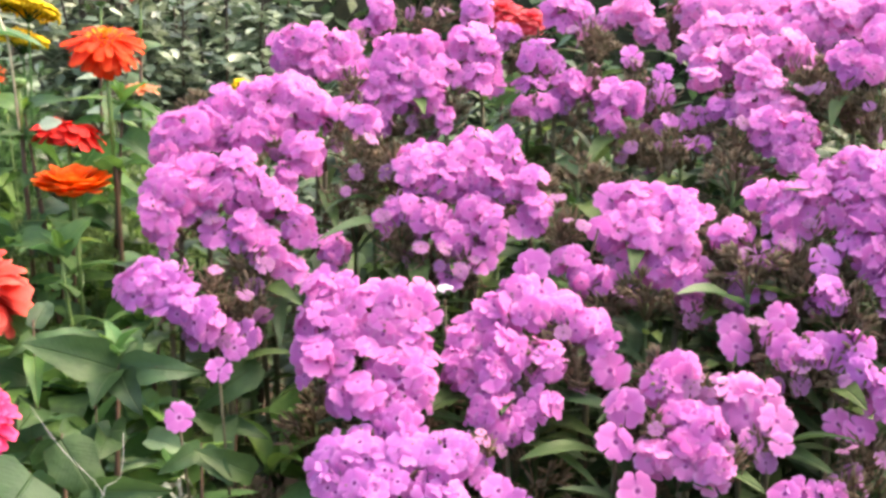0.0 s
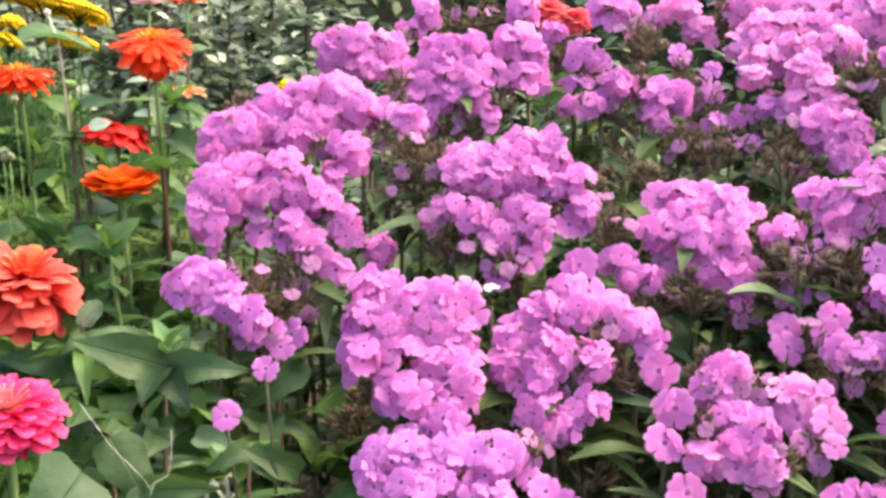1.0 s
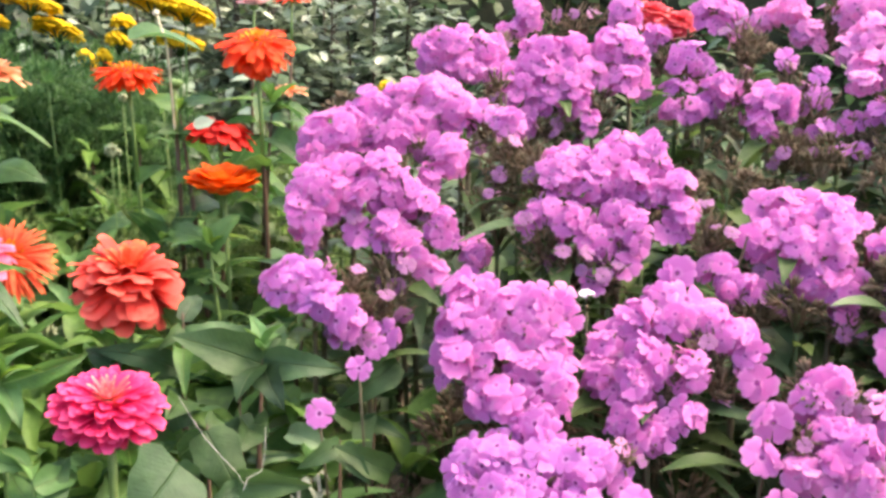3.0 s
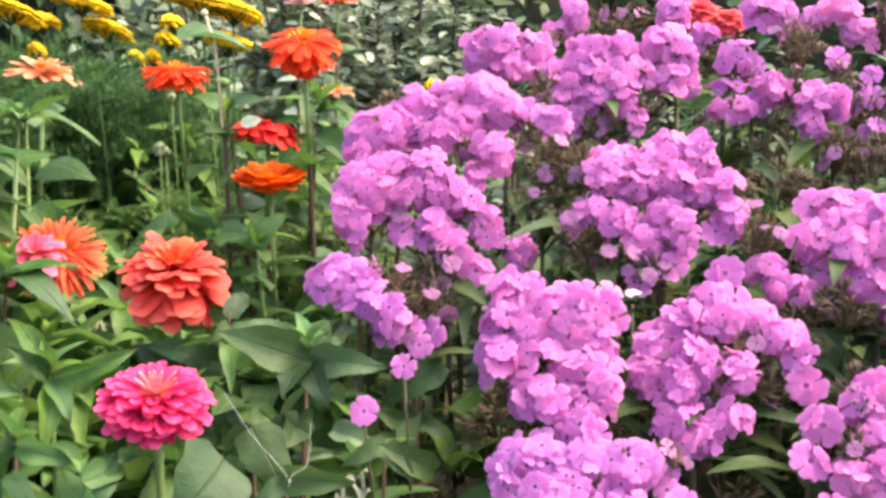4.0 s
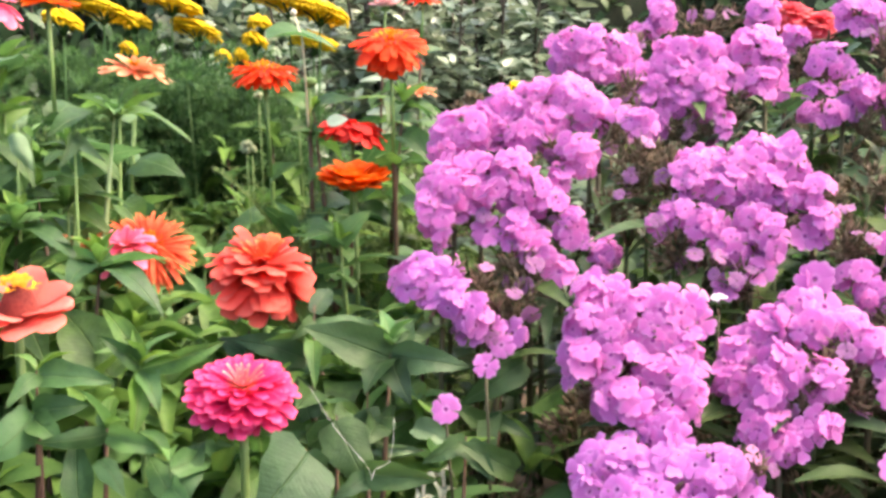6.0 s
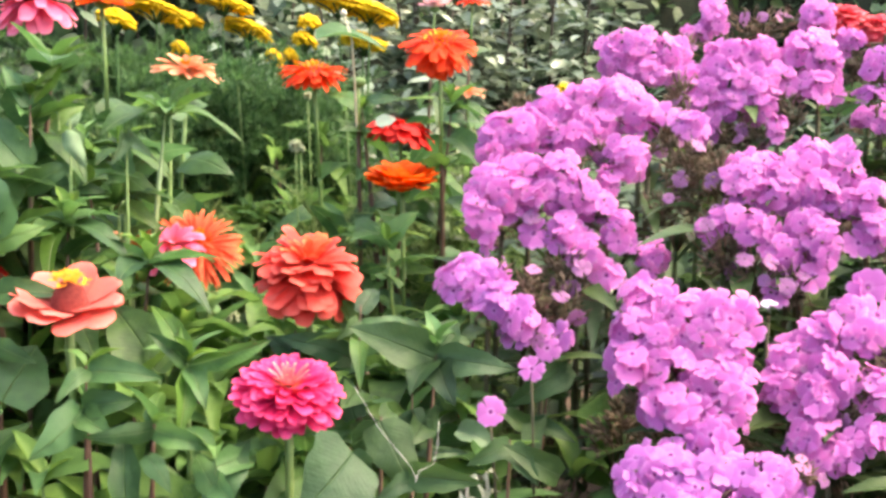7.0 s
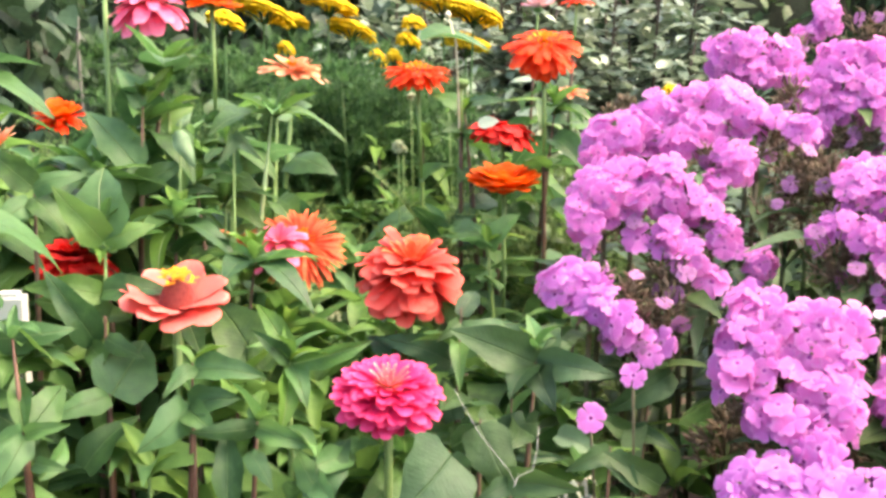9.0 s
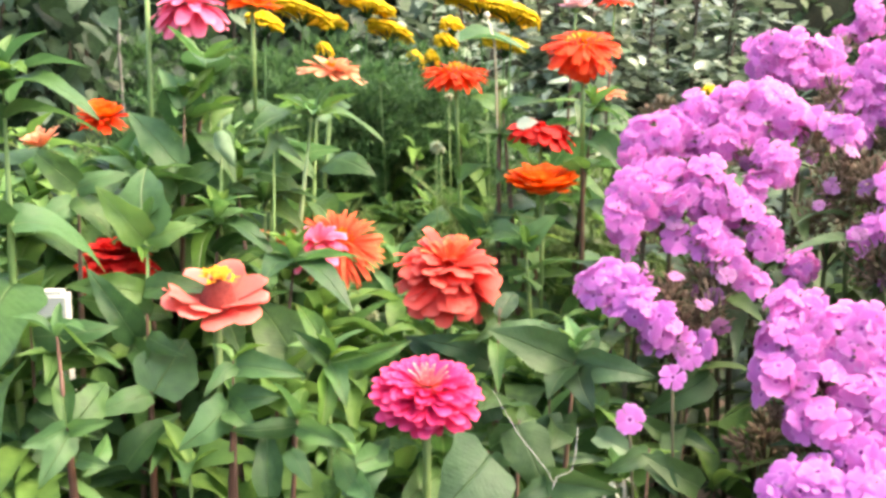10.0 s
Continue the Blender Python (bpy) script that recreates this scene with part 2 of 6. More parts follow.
SOIL = grain_material("soil", (0.05, 0.036, 0.025), (0.13, 0.095, 0.07), 6, 0.95, bump=1.0)
WOOD_GREY = grain_material("weathered_wood", (0.10, 0.095, 0.085), (0.25, 0.24, 0.215), 30, 0.8, stretch=(1, 1, 0.1), bump=0.8)
STRING = grain_material("white_string", (0.55, 0.52, 0.47), (0.78, 0.76, 0.70), 300, 0.85)
WHITE = grain_material("white_plastic", (0.55, 0.56, 0.53), (0.68, 0.68, 0.65), 25, 0.45, bump=0.1)
STRAW = grain_material("straw", (0.42, 0.38, 0.26), (0.62, 0.57, 0.42), 60, 0.7)
STRAW_DRY = grain_material("dry_leaf", (0.16, 0.19, 0.13), (0.38, 0.40, 0.31), 90, 0.8, 0.2)
STRAW_PALE = grain_material("pale_bristle", (0.26, 0.32, 0.18), (0.42, 0.47, 0.31), 90, 0.8, 0.2)
# near-black hull colour: the shade deep inside the hedge is put into it
CORE = grain_material("hedge_core_shade", (0.012, 0.014, 0.008), (0.04, 0.045, 0.022), 12, 0.9, bump=1.0)


# ---- mesh helpers ----
class Build:
    """Gathers vertices and faces for one mesh."""

    def __init__(self):
        self.v, self.f = [], []

    def add(self, verts, faces):
        k = len(self.v)
        self.v.extend(verts)
        self.f.extend(tuple(i + k for i in f) for f in faces)

    def tube(self, pts, radii, sides=6):
        verts, faces = [], []
        n = len(pts)
        for i, p in enumerate(pts):
            d = (pts[min(i + 1, n - 1)] - pts[max(i - 1, 0)]).normalized()
            a = d.orthogonal().normalized() if i == 0 else (a - d * a.dot(d)).normalized()
            b = d.cross(a)
            for s in range(sides):
                w = 2 * math.pi * s / sides
                verts.append(p + (a * math.cos(w) + b * math.sin(w)) * radii[i])
        for i in range(n - 1):
            for s in range(sides):
                t = (s + 1) % sides
                faces.append((i * sides + s, i * sides + t, i * sides + sides + t, i * sides + sides + s))
        faces.append(tuple(range(sides - 1, -1, -1)))
        faces.append(tuple((n - 1) * sides + s for s in range(sides)))
        self.add(verts, faces)

    def blade(self, m, L, W, droop=0.2, fold=0.15, seg=4):
        """A leaf of three vertices across, laid by the matrix m."""
        verts, faces = [], []
        for i in range(seg + 1):
            u = i / seg
            w = W * 0.5 * math.sin(math.pi * min(1, 0.06 + 0.94 * u) ** 0.8) if i < seg else 0.0004
            z = -droop * L * u * u
            for s in (-1, 0, 1):
                verts.append(m @ Vector((s * w, u * L, z + abs(s) * w * fold)))
        for i in range(seg):
            for s in (0, 1):
                a = i * 3 + s
                faces.append((a, a + 1, a + 4, a + 3))
        self.add(verts, faces)

    def mesh(self, name, material, smooth=True):
        me = bpy.data.meshes.new(name)
        me.from_pydata([tuple(p) for p in self.v], [], self.f)
        me.materials.append(material)
        if smooth:
            me.polygons.foreach_set("use_smooth", [True] * len(me.polygons))
        me.update()
        return me


def part(name, mesh, parent, m=None, label="", kind=""):
    ob = new(name, mesh)
    ob.parent = parent
    if m is not None:
        ob.matrix_basis = m
    return tagged(ob, label, kind=kind)


def thing(name, m, label, category, group="", kind=""):
    ob = new(name)
    ob.empty_display_size = 0.02
    ob.matrix_basis = m
    return tagged(ob, label, category, group, kind)


def laid(origin, along, up=Vector((0, 0, 1)), scale=1.0):
    """A matrix whose y runs along and whose z leans to up."""
    y = Vector(along).normalized()
    x = y.cross(up)
    x = x.normalized() if x.length > 1e-4 else y.orthogonal().normalized()
    z = x.cross(y)
    r = Matrix((x, y, z)).transposed().to_4x4()
    return Matrix.Translation(origin) @ r @ Matrix.Diagonal((scale, scale, scale, 1))


def facing(origin, normal, spin, scale=1.0):
    """A matrix whose z is normal, spun about it."""
    q = Vector(normal).to_track_quat("Z", "Y").to_matrix().to_4x4()
    return Matrix.Translation(origin) @ q @ Matrix.Rotation(spin, 4, "Z") @ Matrix.Diagonal((scale, scale, scale, 1))


def polar(r, az, z=0.0):
    """A place r metres out, az degrees to the left of +y."""
    a = radians(az)
    return Vector((-r * math.sin(a), r * math.cos(a), z))


def leaf_mesh(name, L, W, material, peak, droop, fold, ripple, seed, base=0.03):
    """A leaf with five vertices across and thirteen along, cupped, drooping and rippled at the margin."""
    rg = random.Random(seed)
    verts, faces = [], []
    seg = 12
    tw = rg.uniform(-0.25, 0.25)
    for i in range(seg + 1):
        u = i / seg
        w = W * 0.5 * (math.sin(math.pi * (base + (1 - base) * u) ** peak) ** 0.85 if i < seg else 0.004)
        z = L * (0.10 * math.sin(math.pi * u * 0.8) - droop * u * u)
        for s in (-1, -0.5, 0, 0.5, 1):
            edge = abs(s) ** 1.5
            w2 = w * (1 + 0.07 * math.sin(15 * u + 3 * seed + 2 * s))
            zz = z + edge * w * fold + (ripple * L * math.sin(9 * u + 2.2 * s + seed) * edge)
            verts.append((s * w2, u * L, zz + tw * s * w * u))
    for i in range(seg):
        for s in range(4):
            a = i * 5 + s
            faces.append((a, a + 1, a + 6, a + 5))
    b = Build()
    b.add(verts, faces)
    return b.mesh(name, material)


Z_LEAVES = [leaf_mesh("zinnia_leaf", 0.1, 0.060, ZLEAF, 0.66, d, f, 0.026, s, 0.10)
            for s, (d, f) in enumerate(((0.35, 0.25), (0.55, 0.15), (0.2, 0.35), (0.8, 0.2), (0.45, -0.15), (0.6, 0.5)))]
Z_YOUNG = [leaf_mesh("young_zinnia_leaf", 0.1, 0.033, ZSHOOT, 0.85, d, f, 0.018, s)
           for s, (d, f) in enumerate(((0.15, 0.7), (0.5, 0.45), (-0.1, 0.8), (0.9, 0.5)))]
# low older leaves in the darker colour that includes their shade
Z_OLD_SHADED = [leaf_mesh("old_shaded_zinnia_leaf", 0.1, 0.060, ZOLD_SHADED, 0.66, d, f, 0.026, s, 0.10) for s, (d, f) in enumerate(((0.35, 0.25), (0.2, 0.35), (0.45, -0.15)))]
Z_FRESH = [leaf_mesh("fresh_zinnia_leaf", 0.1, 0.060, ZFRESH, 0.66, d, f, 0.026, s, 0.10) for s, (d, f) in enumerate(((0.35, 0.25), (0.2, 0.35), (0.45, -0.15)))]
Z_GREY = [leaf_mesh("greyed_zinnia_leaf", 0.1, 0.060, ZGREY, 0.66, d, f, 0.055, s, 0.10) for s, (d, f) in enumerate(((0.6, 0.7), (0.9, 0.4), (0.5, -0.5)))]
P_LEAVES = [leaf_mesh("phlox_leaf", 0.1, 0.027, PLEAF, 0.85, d, f, 0.008, s)
            for s, (d, f) in enumerate(((0.2, 0.3), (0.4, 0.25), (0.1, 0.4), (0.6, 0.2)))]


def lay_leaf(plant, heap, me, m):
    """A leaf as a part of its own, or into the heap of a plant that stands far back."""
    if heap is None:
        part("leaf", me, plant, m)
    else:
        heap.add([m @ v.co for v in me.vertices], [tuple(p.vertices) for p in me.polygons])


def petal_mesh(name, material, W, tipped, curl, cup, seed):
    """A zinnia petal 40 mm long: narrow claw, rounded and slightly notched tip, cupped and curled."""
    rg = random.Random(seed)
    verts, faces = [], []
    L, seg = 0.04, 7
    bow = rg.uniform(-0.12, 0.12)
    for i in range(seg + 1):
        u = (0, 0.2, 0.4, 0.58, 0.74, 0.87, 0.95, 1.0)[i]
        w = W * 0.5 * (0.35 + 0.65 * math.sin(math.pi * 0.5 * min(1, u / 0.65)))
        if u > 0.7:
            w *= 1 - tipped * ((u - 0.7) / 0.3) ** 2
        z = curl * L * u * u + rg.uniform(-0.0006, 0.0006)
        for s in (-1, -0.5, 0, 0.5, 1):
            back = 0.16 * W * s * s * max(0, u - 0.6) / 0.4 + (0.0007 if i == seg and s == 0 and tipped < 0.6 else 0)
            verts.append((s * w + bow * W * u * u, u * L - back, z + cup * w * s * s + 0.03 * W * math.sin(7 * u + 3 * s + seed) * u))
    for i in range(seg):
        for s in range(4):
            a = i * 5 + s
            faces.append((a, a + 1, a + 6, a + 5))
    b = Build()
    b.add(verts, faces)
    return b.mesh(name, material)


def petal_set(material, W=0.017, tipped=0.45, curl=-0.1, cup=0.35):
    return [petal_mesh("petal", material, W * (0.9 + 0.1 * k), tipped, curl - 0.08 * k, cup * (1 - 0.25 * k), k) for k in range(3)]


def floret_mesh(name, material, seed):
    """A phlox floret 30 mm across: five rounded, notched and ruffled lobes on a slender tube."""
    rg = random.Random(seed)
    b = Build()
    for k in range(5):
        a = 2 * math.pi * k / 5 + rg.uniform(-0.1, 0.1)
        L = 0.0150 * rg.uniform(0.88, 1.06)
        W = 0.0069 * rg.uniform(0.92, 1.1)
        bend = rg.uniform(-0.35, 0.2)
        twist = rg.uniform(-0.35, 0.35)
        verts = []
        for u, w in ((0.06, 0.14), (0.36, 0.54), (0.72, 1.0), (0.93, 0.76), (1.0, 0.38)):
            for s in (-1, 0, 1):
                r = u * L - (0.0014 if u == 1.0 and s == 0 else 0)
                x = s * w * W
                z = 0.0003 * (k % 2) + bend * L * u * u * 0.6 + twist * x * u + (0.0013 if s == 0 else 0) * u
                verts.append((r * math.cos(a) - x * math.sin(a), r * math.sin(a) + x * math.cos(a), z))
        b.add(verts, [(i * 3 + s, i * 3 + s + 1, i * 3 + s + 4, i * 3 + s + 3) for i in range(4) for s in (0, 1)])
    b.tube([Vector((0, 0, 0.0001)), Vector((0, 0, -0.016))], [0.0013, 0.0009], 5)
    return b.mesh(name, material)


FLORETS = {m.name: [floret_mesh("floret", m, s) for s in range(6)] for m in (ORCHID, VIOLET, ROSE, PALE, FADED)}


# ---- ground ----
def make_ground():
    b = Build()
    rings = [0, 0.4, 0.8, 1.2, 1.6, 2.0, 2.6, 3.4, 4.5, 6, 9, 14, 25, 50, 120, 400]
    n = 48
    verts, faces = [Vector((0, 0, 0))], []
    for r in rings[1:]:
        for k in range(n):
            p = polar(r, 360 * k / n)
            p.z = 0.03 * noise.noise(p * 2.5) + 0.015 * noise.noise(p * 9) if r < 14 else 0.0
            verts.append(p)
    for k in range(n):
        faces.append((0, 1 + k, 1 + (k + 1) % n))
    for j in range(len(rings) - 2):
        for k in range(n):
            a, c = 1 + j * n, 1 + (j + 1) * n
            faces.append((a + k, c + k, c + (k + 1) % n, a + (k + 1) % n))
    b.add(verts, faces)
    g = new("ground", b.mesh("ground", SOIL))
    tagged(g, "dark crumbly garden soil under the flower bed", "ground", kind="structure")


make_ground()


# ---- zinnias ----
def stem_points(base, tip, bow, seed, n=9):
    rg = random.Random(seed)
    mid = (base + tip) * 0.5 + Vector((rg.uniform(-bow, bow), rg.uniform(-bow, bow), 0))
    pts = []
    for i in range(n):
        u = i / (n - 1)
        p = base * (1 - u) ** 2 + mid * 2 * u * (1 - u) + tip * u * u
        pts.append(p)
    return pts


def point_on(pts, z):
    for a, b in zip(pts, pts[1:]):
        if a.z <= z <= b.z:
            return a.lerp(b, (z - a.z) / max(1e-6, b.z - a.z))
    return pts[-1]


def leafy_stem(plant, pts, bare, gap, size, meshes, low, seed, r=0.0042, stem_mat=STEM_BROWN, top_mat=STEM_GREEN, young=0, heap=None):
    """Stem with opposite pairs of leaves down from below the bare neck. Points are local to the plant."""
    rg = random.Random(seed)
    tip = pts[-1]
    cut = tip.z - bare
    b = Build()
    lower = [p for p in pts if p.z < cut] + [point_on(pts, cut)]
    thick = [r * (1.25 - 0.35 * i / len(lower)) for i in range(len(lower))]
    if bare <= 0.01:
        thick[-1] = r * 0.25
    b.tube(lower, thick, 7)
    part("stem", b.mesh("stem", stem_mat), plant)
    if bare > 0.01:
        b = Build()
        upper = [point_on(pts, cut)] + [p for p in pts if p.z > cut + 0.004]
        b.tube(upper, [r * 0.8] * (len(upper) - 1) + [r * 0.95], 7)
        part("flower_stalk", b.mesh("flower_stalk", top_mat), plant)
    z, turn, k = cut - 0.004, rg.uniform(0, 360), 0
    while z > low:
        p = point_on(pts, z)
        for side in (0, 180):
            a = radians(turn + side + rg.uniform(-18, 18))
            rise = rg.uniform(0.1, 1.3) if k == 0 else rg.uniform(-0.3, 0.9) if k == 1 else rg.uniform(-0.8, 0.6)
            way = Vector((math.cos(a), math.sin(a), rise))
            if rg.random() < 0.12:
                continue
            s = size * rg.uniform(0.6, 1.08) * (0.75 if k == 0 else 0.9 if k == 1 else 1.0)
            me = rg.choice(Z_YOUNG) if k < young else rg.choice(meshes)
            lay_leaf(plant, heap, me, laid(p, way, Vector((rg.uniform(-.8, .8), rg.uniform(-.8, .8), 1)), s))
        turn += 90 + rg.uniform(-15, 15)
        z -= gap * rg.uniform(0.8, 1.2) * (0.55 if k < young else 1.0)
        k += 1


def flower_head(plant, at, normal, radius, rings, centre, seed, ruffle=6):
    """rings: (petal meshes, count, length share, elevation in degrees, radial start, height)."""
    rg = random.Random(seed)
    b = Build()
    r = radius
    prof = [(-0.30, 0.10), (-0.24, 0.22), (-0.12, 0.27), (-0.02, 0.22), (0.02, 0.03)]
    verts, faces, n = [], [], 12
    for z, w in prof:
        for k in range(n):
            a = 2 * math.pi * k / n
            ww = w * (1 + 0.08 * (k % 2))
            verts.append((r * ww * math.cos(a), r * ww * math.sin(a), r * z))
    for i in range(len(prof) - 1):
        for k in range(n):
            faces.append((i * n + k, i * n + (k + 1) % n, i * n + n + (k + 1) % n, i * n + n + k))
    b.add(verts, faces)
    head = part("flower_head", b.mesh("flower_head", SEPAL), plant, facing(at, normal, rg.uniform(0, 6.28)), "green scaly cup under the petals")
    for meshes, count, share, elev, start, height in rings:
        off = rg.uniform(0, 6.28)
        for k in range(count):
            a = off + 2 * math.pi * k / count + rg.uniform(-0.12, 0.12)
            e = radians(elev + rg.gauss(0, ruffle))
            out = Vector((math.cos(a), math.sin(a), 0))
            way = out * math.cos(e) + Vector((0, 0, math.sin(e)))
            side = Vector((-out.y, out.x, 0))
            up = Vector((0, 0, 1)) * math.cos(e) - out * math.sin(e) + side * rg.gauss(0, ruffle / 40)
            s = r * share / 0.04 * rg.uniform(0.86, 1.08)
            part("petal", rg.choice(meshes), head, laid(out * r * start + Vector((0, 0, r * height)), way, up, s))
    kind, size = centre
    if kind == "cone":      # raised dark cone with a ring of small yellow stars at its top
        b = Build()
        verts, faces, n = [], [], 16
        prof = [(-0.02, 0.33), (0.14, 0.33), (0.34, 0.27), (0.50, 0.20), (0.58, 0.02)]
        for z, w in prof:
            for k in range(n):
                a = 2 * math.pi * k / n
                ww = w * (1 + rg.uniform(-0.06, 0.06))
                verts.append((r * ww * math.cos(a) * size, r * ww * math.sin(a) * size, r * z * size))
        for i in range(len(prof) - 1):
            for k in range(n):
                faces.append((i * n + k, i * n + (k + 1) % n, i * n + n + (k + 1) % n, i * n + n + k))
        b.add(verts, faces)
        part("cone", b.mesh("cone", DISC), head, label="dark reddish seed cone")
        b = Build()
        for k in range(34):
            a, q = rg.uniform(0, 6.28), rg.uniform(0.05, 0.30)
            p = Vector((math.cos(a) * q * r * size, math.sin(a) * q * r * size, r * size * (0.66 - 0.9 * q * q)))
            for j in range(3):
                w = Vector((math.cos(a + 2.1 * j), math.sin(a + 2.1 * j), 0.9))
                b.blade(laid(p, w), r * 0.12, r * 0.09, 0.4, 0.1, 2)
        part("disc", b.mesh("disc", DISC_YELLOW), head, label="bright yellow disc florets", kind="stuff")
    elif kind == "button":  # domed yellow middle
        b = Build()
        for k in range(60):
            q = math.sqrt((k + 0.5) / 60) * 0.36 * size
            a = k * 2.39996
            p = Vector((math.cos(a) * q * r, math.sin(a) * q * r, r * (0.22 - 0.9 * q * q)))
            w = Vector((math.cos(a) * q * 2, math.sin(a) * q * 2, 1.0))
            b.blade(laid(p, w), r * 0.17, r * 0.09, 0.2, 0.3, 2)
        part("disc", b.mesh("disc", DISC_YELLOW), head, label="yellow disc florets", kind="stuff")
    return head


def zinnia(at, radius, rings, centre, label, lean=(0, -0.25), seed=0, bare=0.10, leaf=1.0, foot=(0, 0), ruffle=6, group="zinnias"):
    at = Vector(at)
    base = Vector((at.x + foot[0], at.y + foot[1], 0.0))
    plant = thing("zinnia", Matrix.Translation(base), label, "flower", group)
    out = Vector((at.x, at.y, 0)).normalized()
    normal = (Vector((0, 0, 1)) + out * lean[1] + Vector((out.y, -out.x, 0)) * lean[0]).normalized()
    tip = at - base - normal * radius * 0.3
    pts = stem_points(Vector((0, 0, -0.02)), tip, 0.03, seed)
    leafy_stem(plant, pts, bare, 0.055, leaf * (1.0 if at.length < 1.5 else 0.78), Z_LEAVES, 0.46, seed, 0.0040 if at.length < 1.5 else 0.0028, STEM_GREEN if seed in (21, 26, 17, 20, 24, 32) else STEM_BROWN)
    flower_head(plant, at - base, normal, radius, rings, centre, seed, ruffle)
    return plant


def shoot(at, size=0.8, seed=0, young=2, low=0.48, foot=None, joined=False):
    """A zinnia stem that has not flowered yet; a young one ends in a rosette of narrow leaves."""
    at = Vector(at)
    rg = random.Random(seed)
    foot = foot or (rg.uniform(-.07, .07), rg.uniform(-.05, .05))
    base = Vector((at.x + foot[0], at.y + foot[1], 0.0))
    plant = thing("zinnia_shoot", Matrix.Translation(base), "leafy green zinnia stem without a flower yet", "plant", "zinnia shoots")
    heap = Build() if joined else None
    pts = stem_points(Vector((0, 0, -0.02)), at - base, 0.05, seed)
    leafy_stem(plant, pts, 0.0, 0.042, size, Z_LEAVES, low, seed, 0.0034, STEM_BROWN if seed % 3 == 1 else STEM_GREEN, STEM_GREEN, 1 if young > 1 else 0, heap)
    if young > 1:
        for k in range(11):
            a, u = k * 2.4 + rg.uniform(-0.3, 0.3), k / 10
            way = Vector((math.cos(a), math.sin(a), 0.15 + 1.5 * u * u))
            lay_leaf(plant, heap, rg.choice(Z_LEAVES if k < 5 else Z_YOUNG[:3]), laid(pts[-1] + Vector((0, 0, 0.012 * u)), way, scale=size * (0.72 - 0.42 * u) * rg.uniform(0.85, 1.15)))
    else:
        for k in range(3):
            a = k * 2.4 + rg.uniform(0, 0.6)
            lay_leaf(plant, heap, rg.choice(Z_YOUNG), laid(pts[-1], Vector((math.cos(a), math.sin(a), rg.uniform(0.1, 1.0))), scale=size * rg.uniform(0.45, 0.75)))
    if joined:
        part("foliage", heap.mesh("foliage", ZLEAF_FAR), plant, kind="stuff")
    return plant


def double(outer, inner, droop=0, full=1.0):
    """Rings of a full double head, from the outermost in."""
    return [(outer, int(18 * full), 0.84, -24 - droop, 0.16, -0.08), (outer, int(18 * full), 0.84, -9 - droop, 0.16, -0.01),
            (outer, int(17 * full), 0.78, 5 - droop, 0.15, 0.06), (outer, int(16 * full), 0.70, 19 - droop, 0.13, 0.12),
            (outer, int(14 * full), 0.60, 34, 0.11, 0.17), (inner, 12, 0.48, 52, 0.08, 0.20), (inner, 8, 0.36, 70, 0.05, 0.24)]


def flat_double(outer, inner):
    """Rings of a low, closely tiled double head."""
    return [(outer, 20, 0.80, -22, 0.14, -0.12), (outer, 26, 0.90, -11, 0.14, -0.08), (outer, 28, 0.94, -3, 0.14, -0.04), (outer, 27, 0.90, 4, 0.14, 0.0),
            (outer, 26, 0.82, 10, 0.13, 0.04), (outer, 24, 0.72, 17, 0.11, 0.08), (outer, 20, 0.60, 28, 0.09, 0.11),
            (inner, 14, 0.44, 46, 0.07, 0.14), (inner, 10, 0.32, 68, 0.04, 0.16)]


pink, pink_in = petal_set(PINK, 0.0135, 0.4, 0.02, 0.35), petal_set(PINK_IN, 0.008, 0.6, 0.1)
coral, coral_in = petal_set(CORAL, 0.018, 0.25, -0.2, 0.2), petal_set(CORAL_IN, 0.014)
rose_red = petal_set(ROSE_RED, 0.016, 0.35, -0.15, 0.25)
salmon = petal_set(SALMON, 0.027, 0.35, 0.0, 0.22)
peach = petal_set(PEACH, 0.0155, 0.4, -0.05, 0.3)
orange, scarlet = petal_set(ORANGE, 0.0145, 0.5, 0.2, 0.25), petal_set(SCARLET, 0.0105, 0.4, -0.12, 0.25)
orange_flat = petal_set(ORANGE, 0.022, 0.4, 0.16, 0.25)
scarlet_flat = petal_set(SCARLET, 0.0095, 0.6, -0.05)
crimson, rosy = petal_set(CRIMSON, 0.019, 0.3, -0.25), petal_set(HOTPINK, 0.017, 0.4, -0.3)
quill = petal_set(CORAL_IN, 0.0045, 0.85, -0.1, 0.6)
striped = petal_set(STRIPED, 0.02, 0.3, 0.1)
NONE = ("none", 0)

zinnia((-0.342, 0.766, 0.782), 0.0415, flat_double(pink, pink_in), NONE, "bright pink full double zinnia on a straight green stalk", (0.03, -0.28), 11, 0.13)
zinnia((-0.382, 0.905, 0.846), 0.0515, double(coral, coral_in, -3, 1.25), NONE, "coral red full double zinnia with ruffled petals", (0.05, -0.24), 12, 0.08, ruffle=13)
zinnia((-0.530, 0.763, 0.832), 0.042, [(salmon, 9, 1.0, 17, 0.16, -0.02), (salmon, 8, 0.95, 32, 0.16, 0.03)], ("cone", 1.08),
       "salmon pink single zinnia with a tall dark cone and yellow top", (0.05, -0.30), 13, 0.14, ruffle=4)
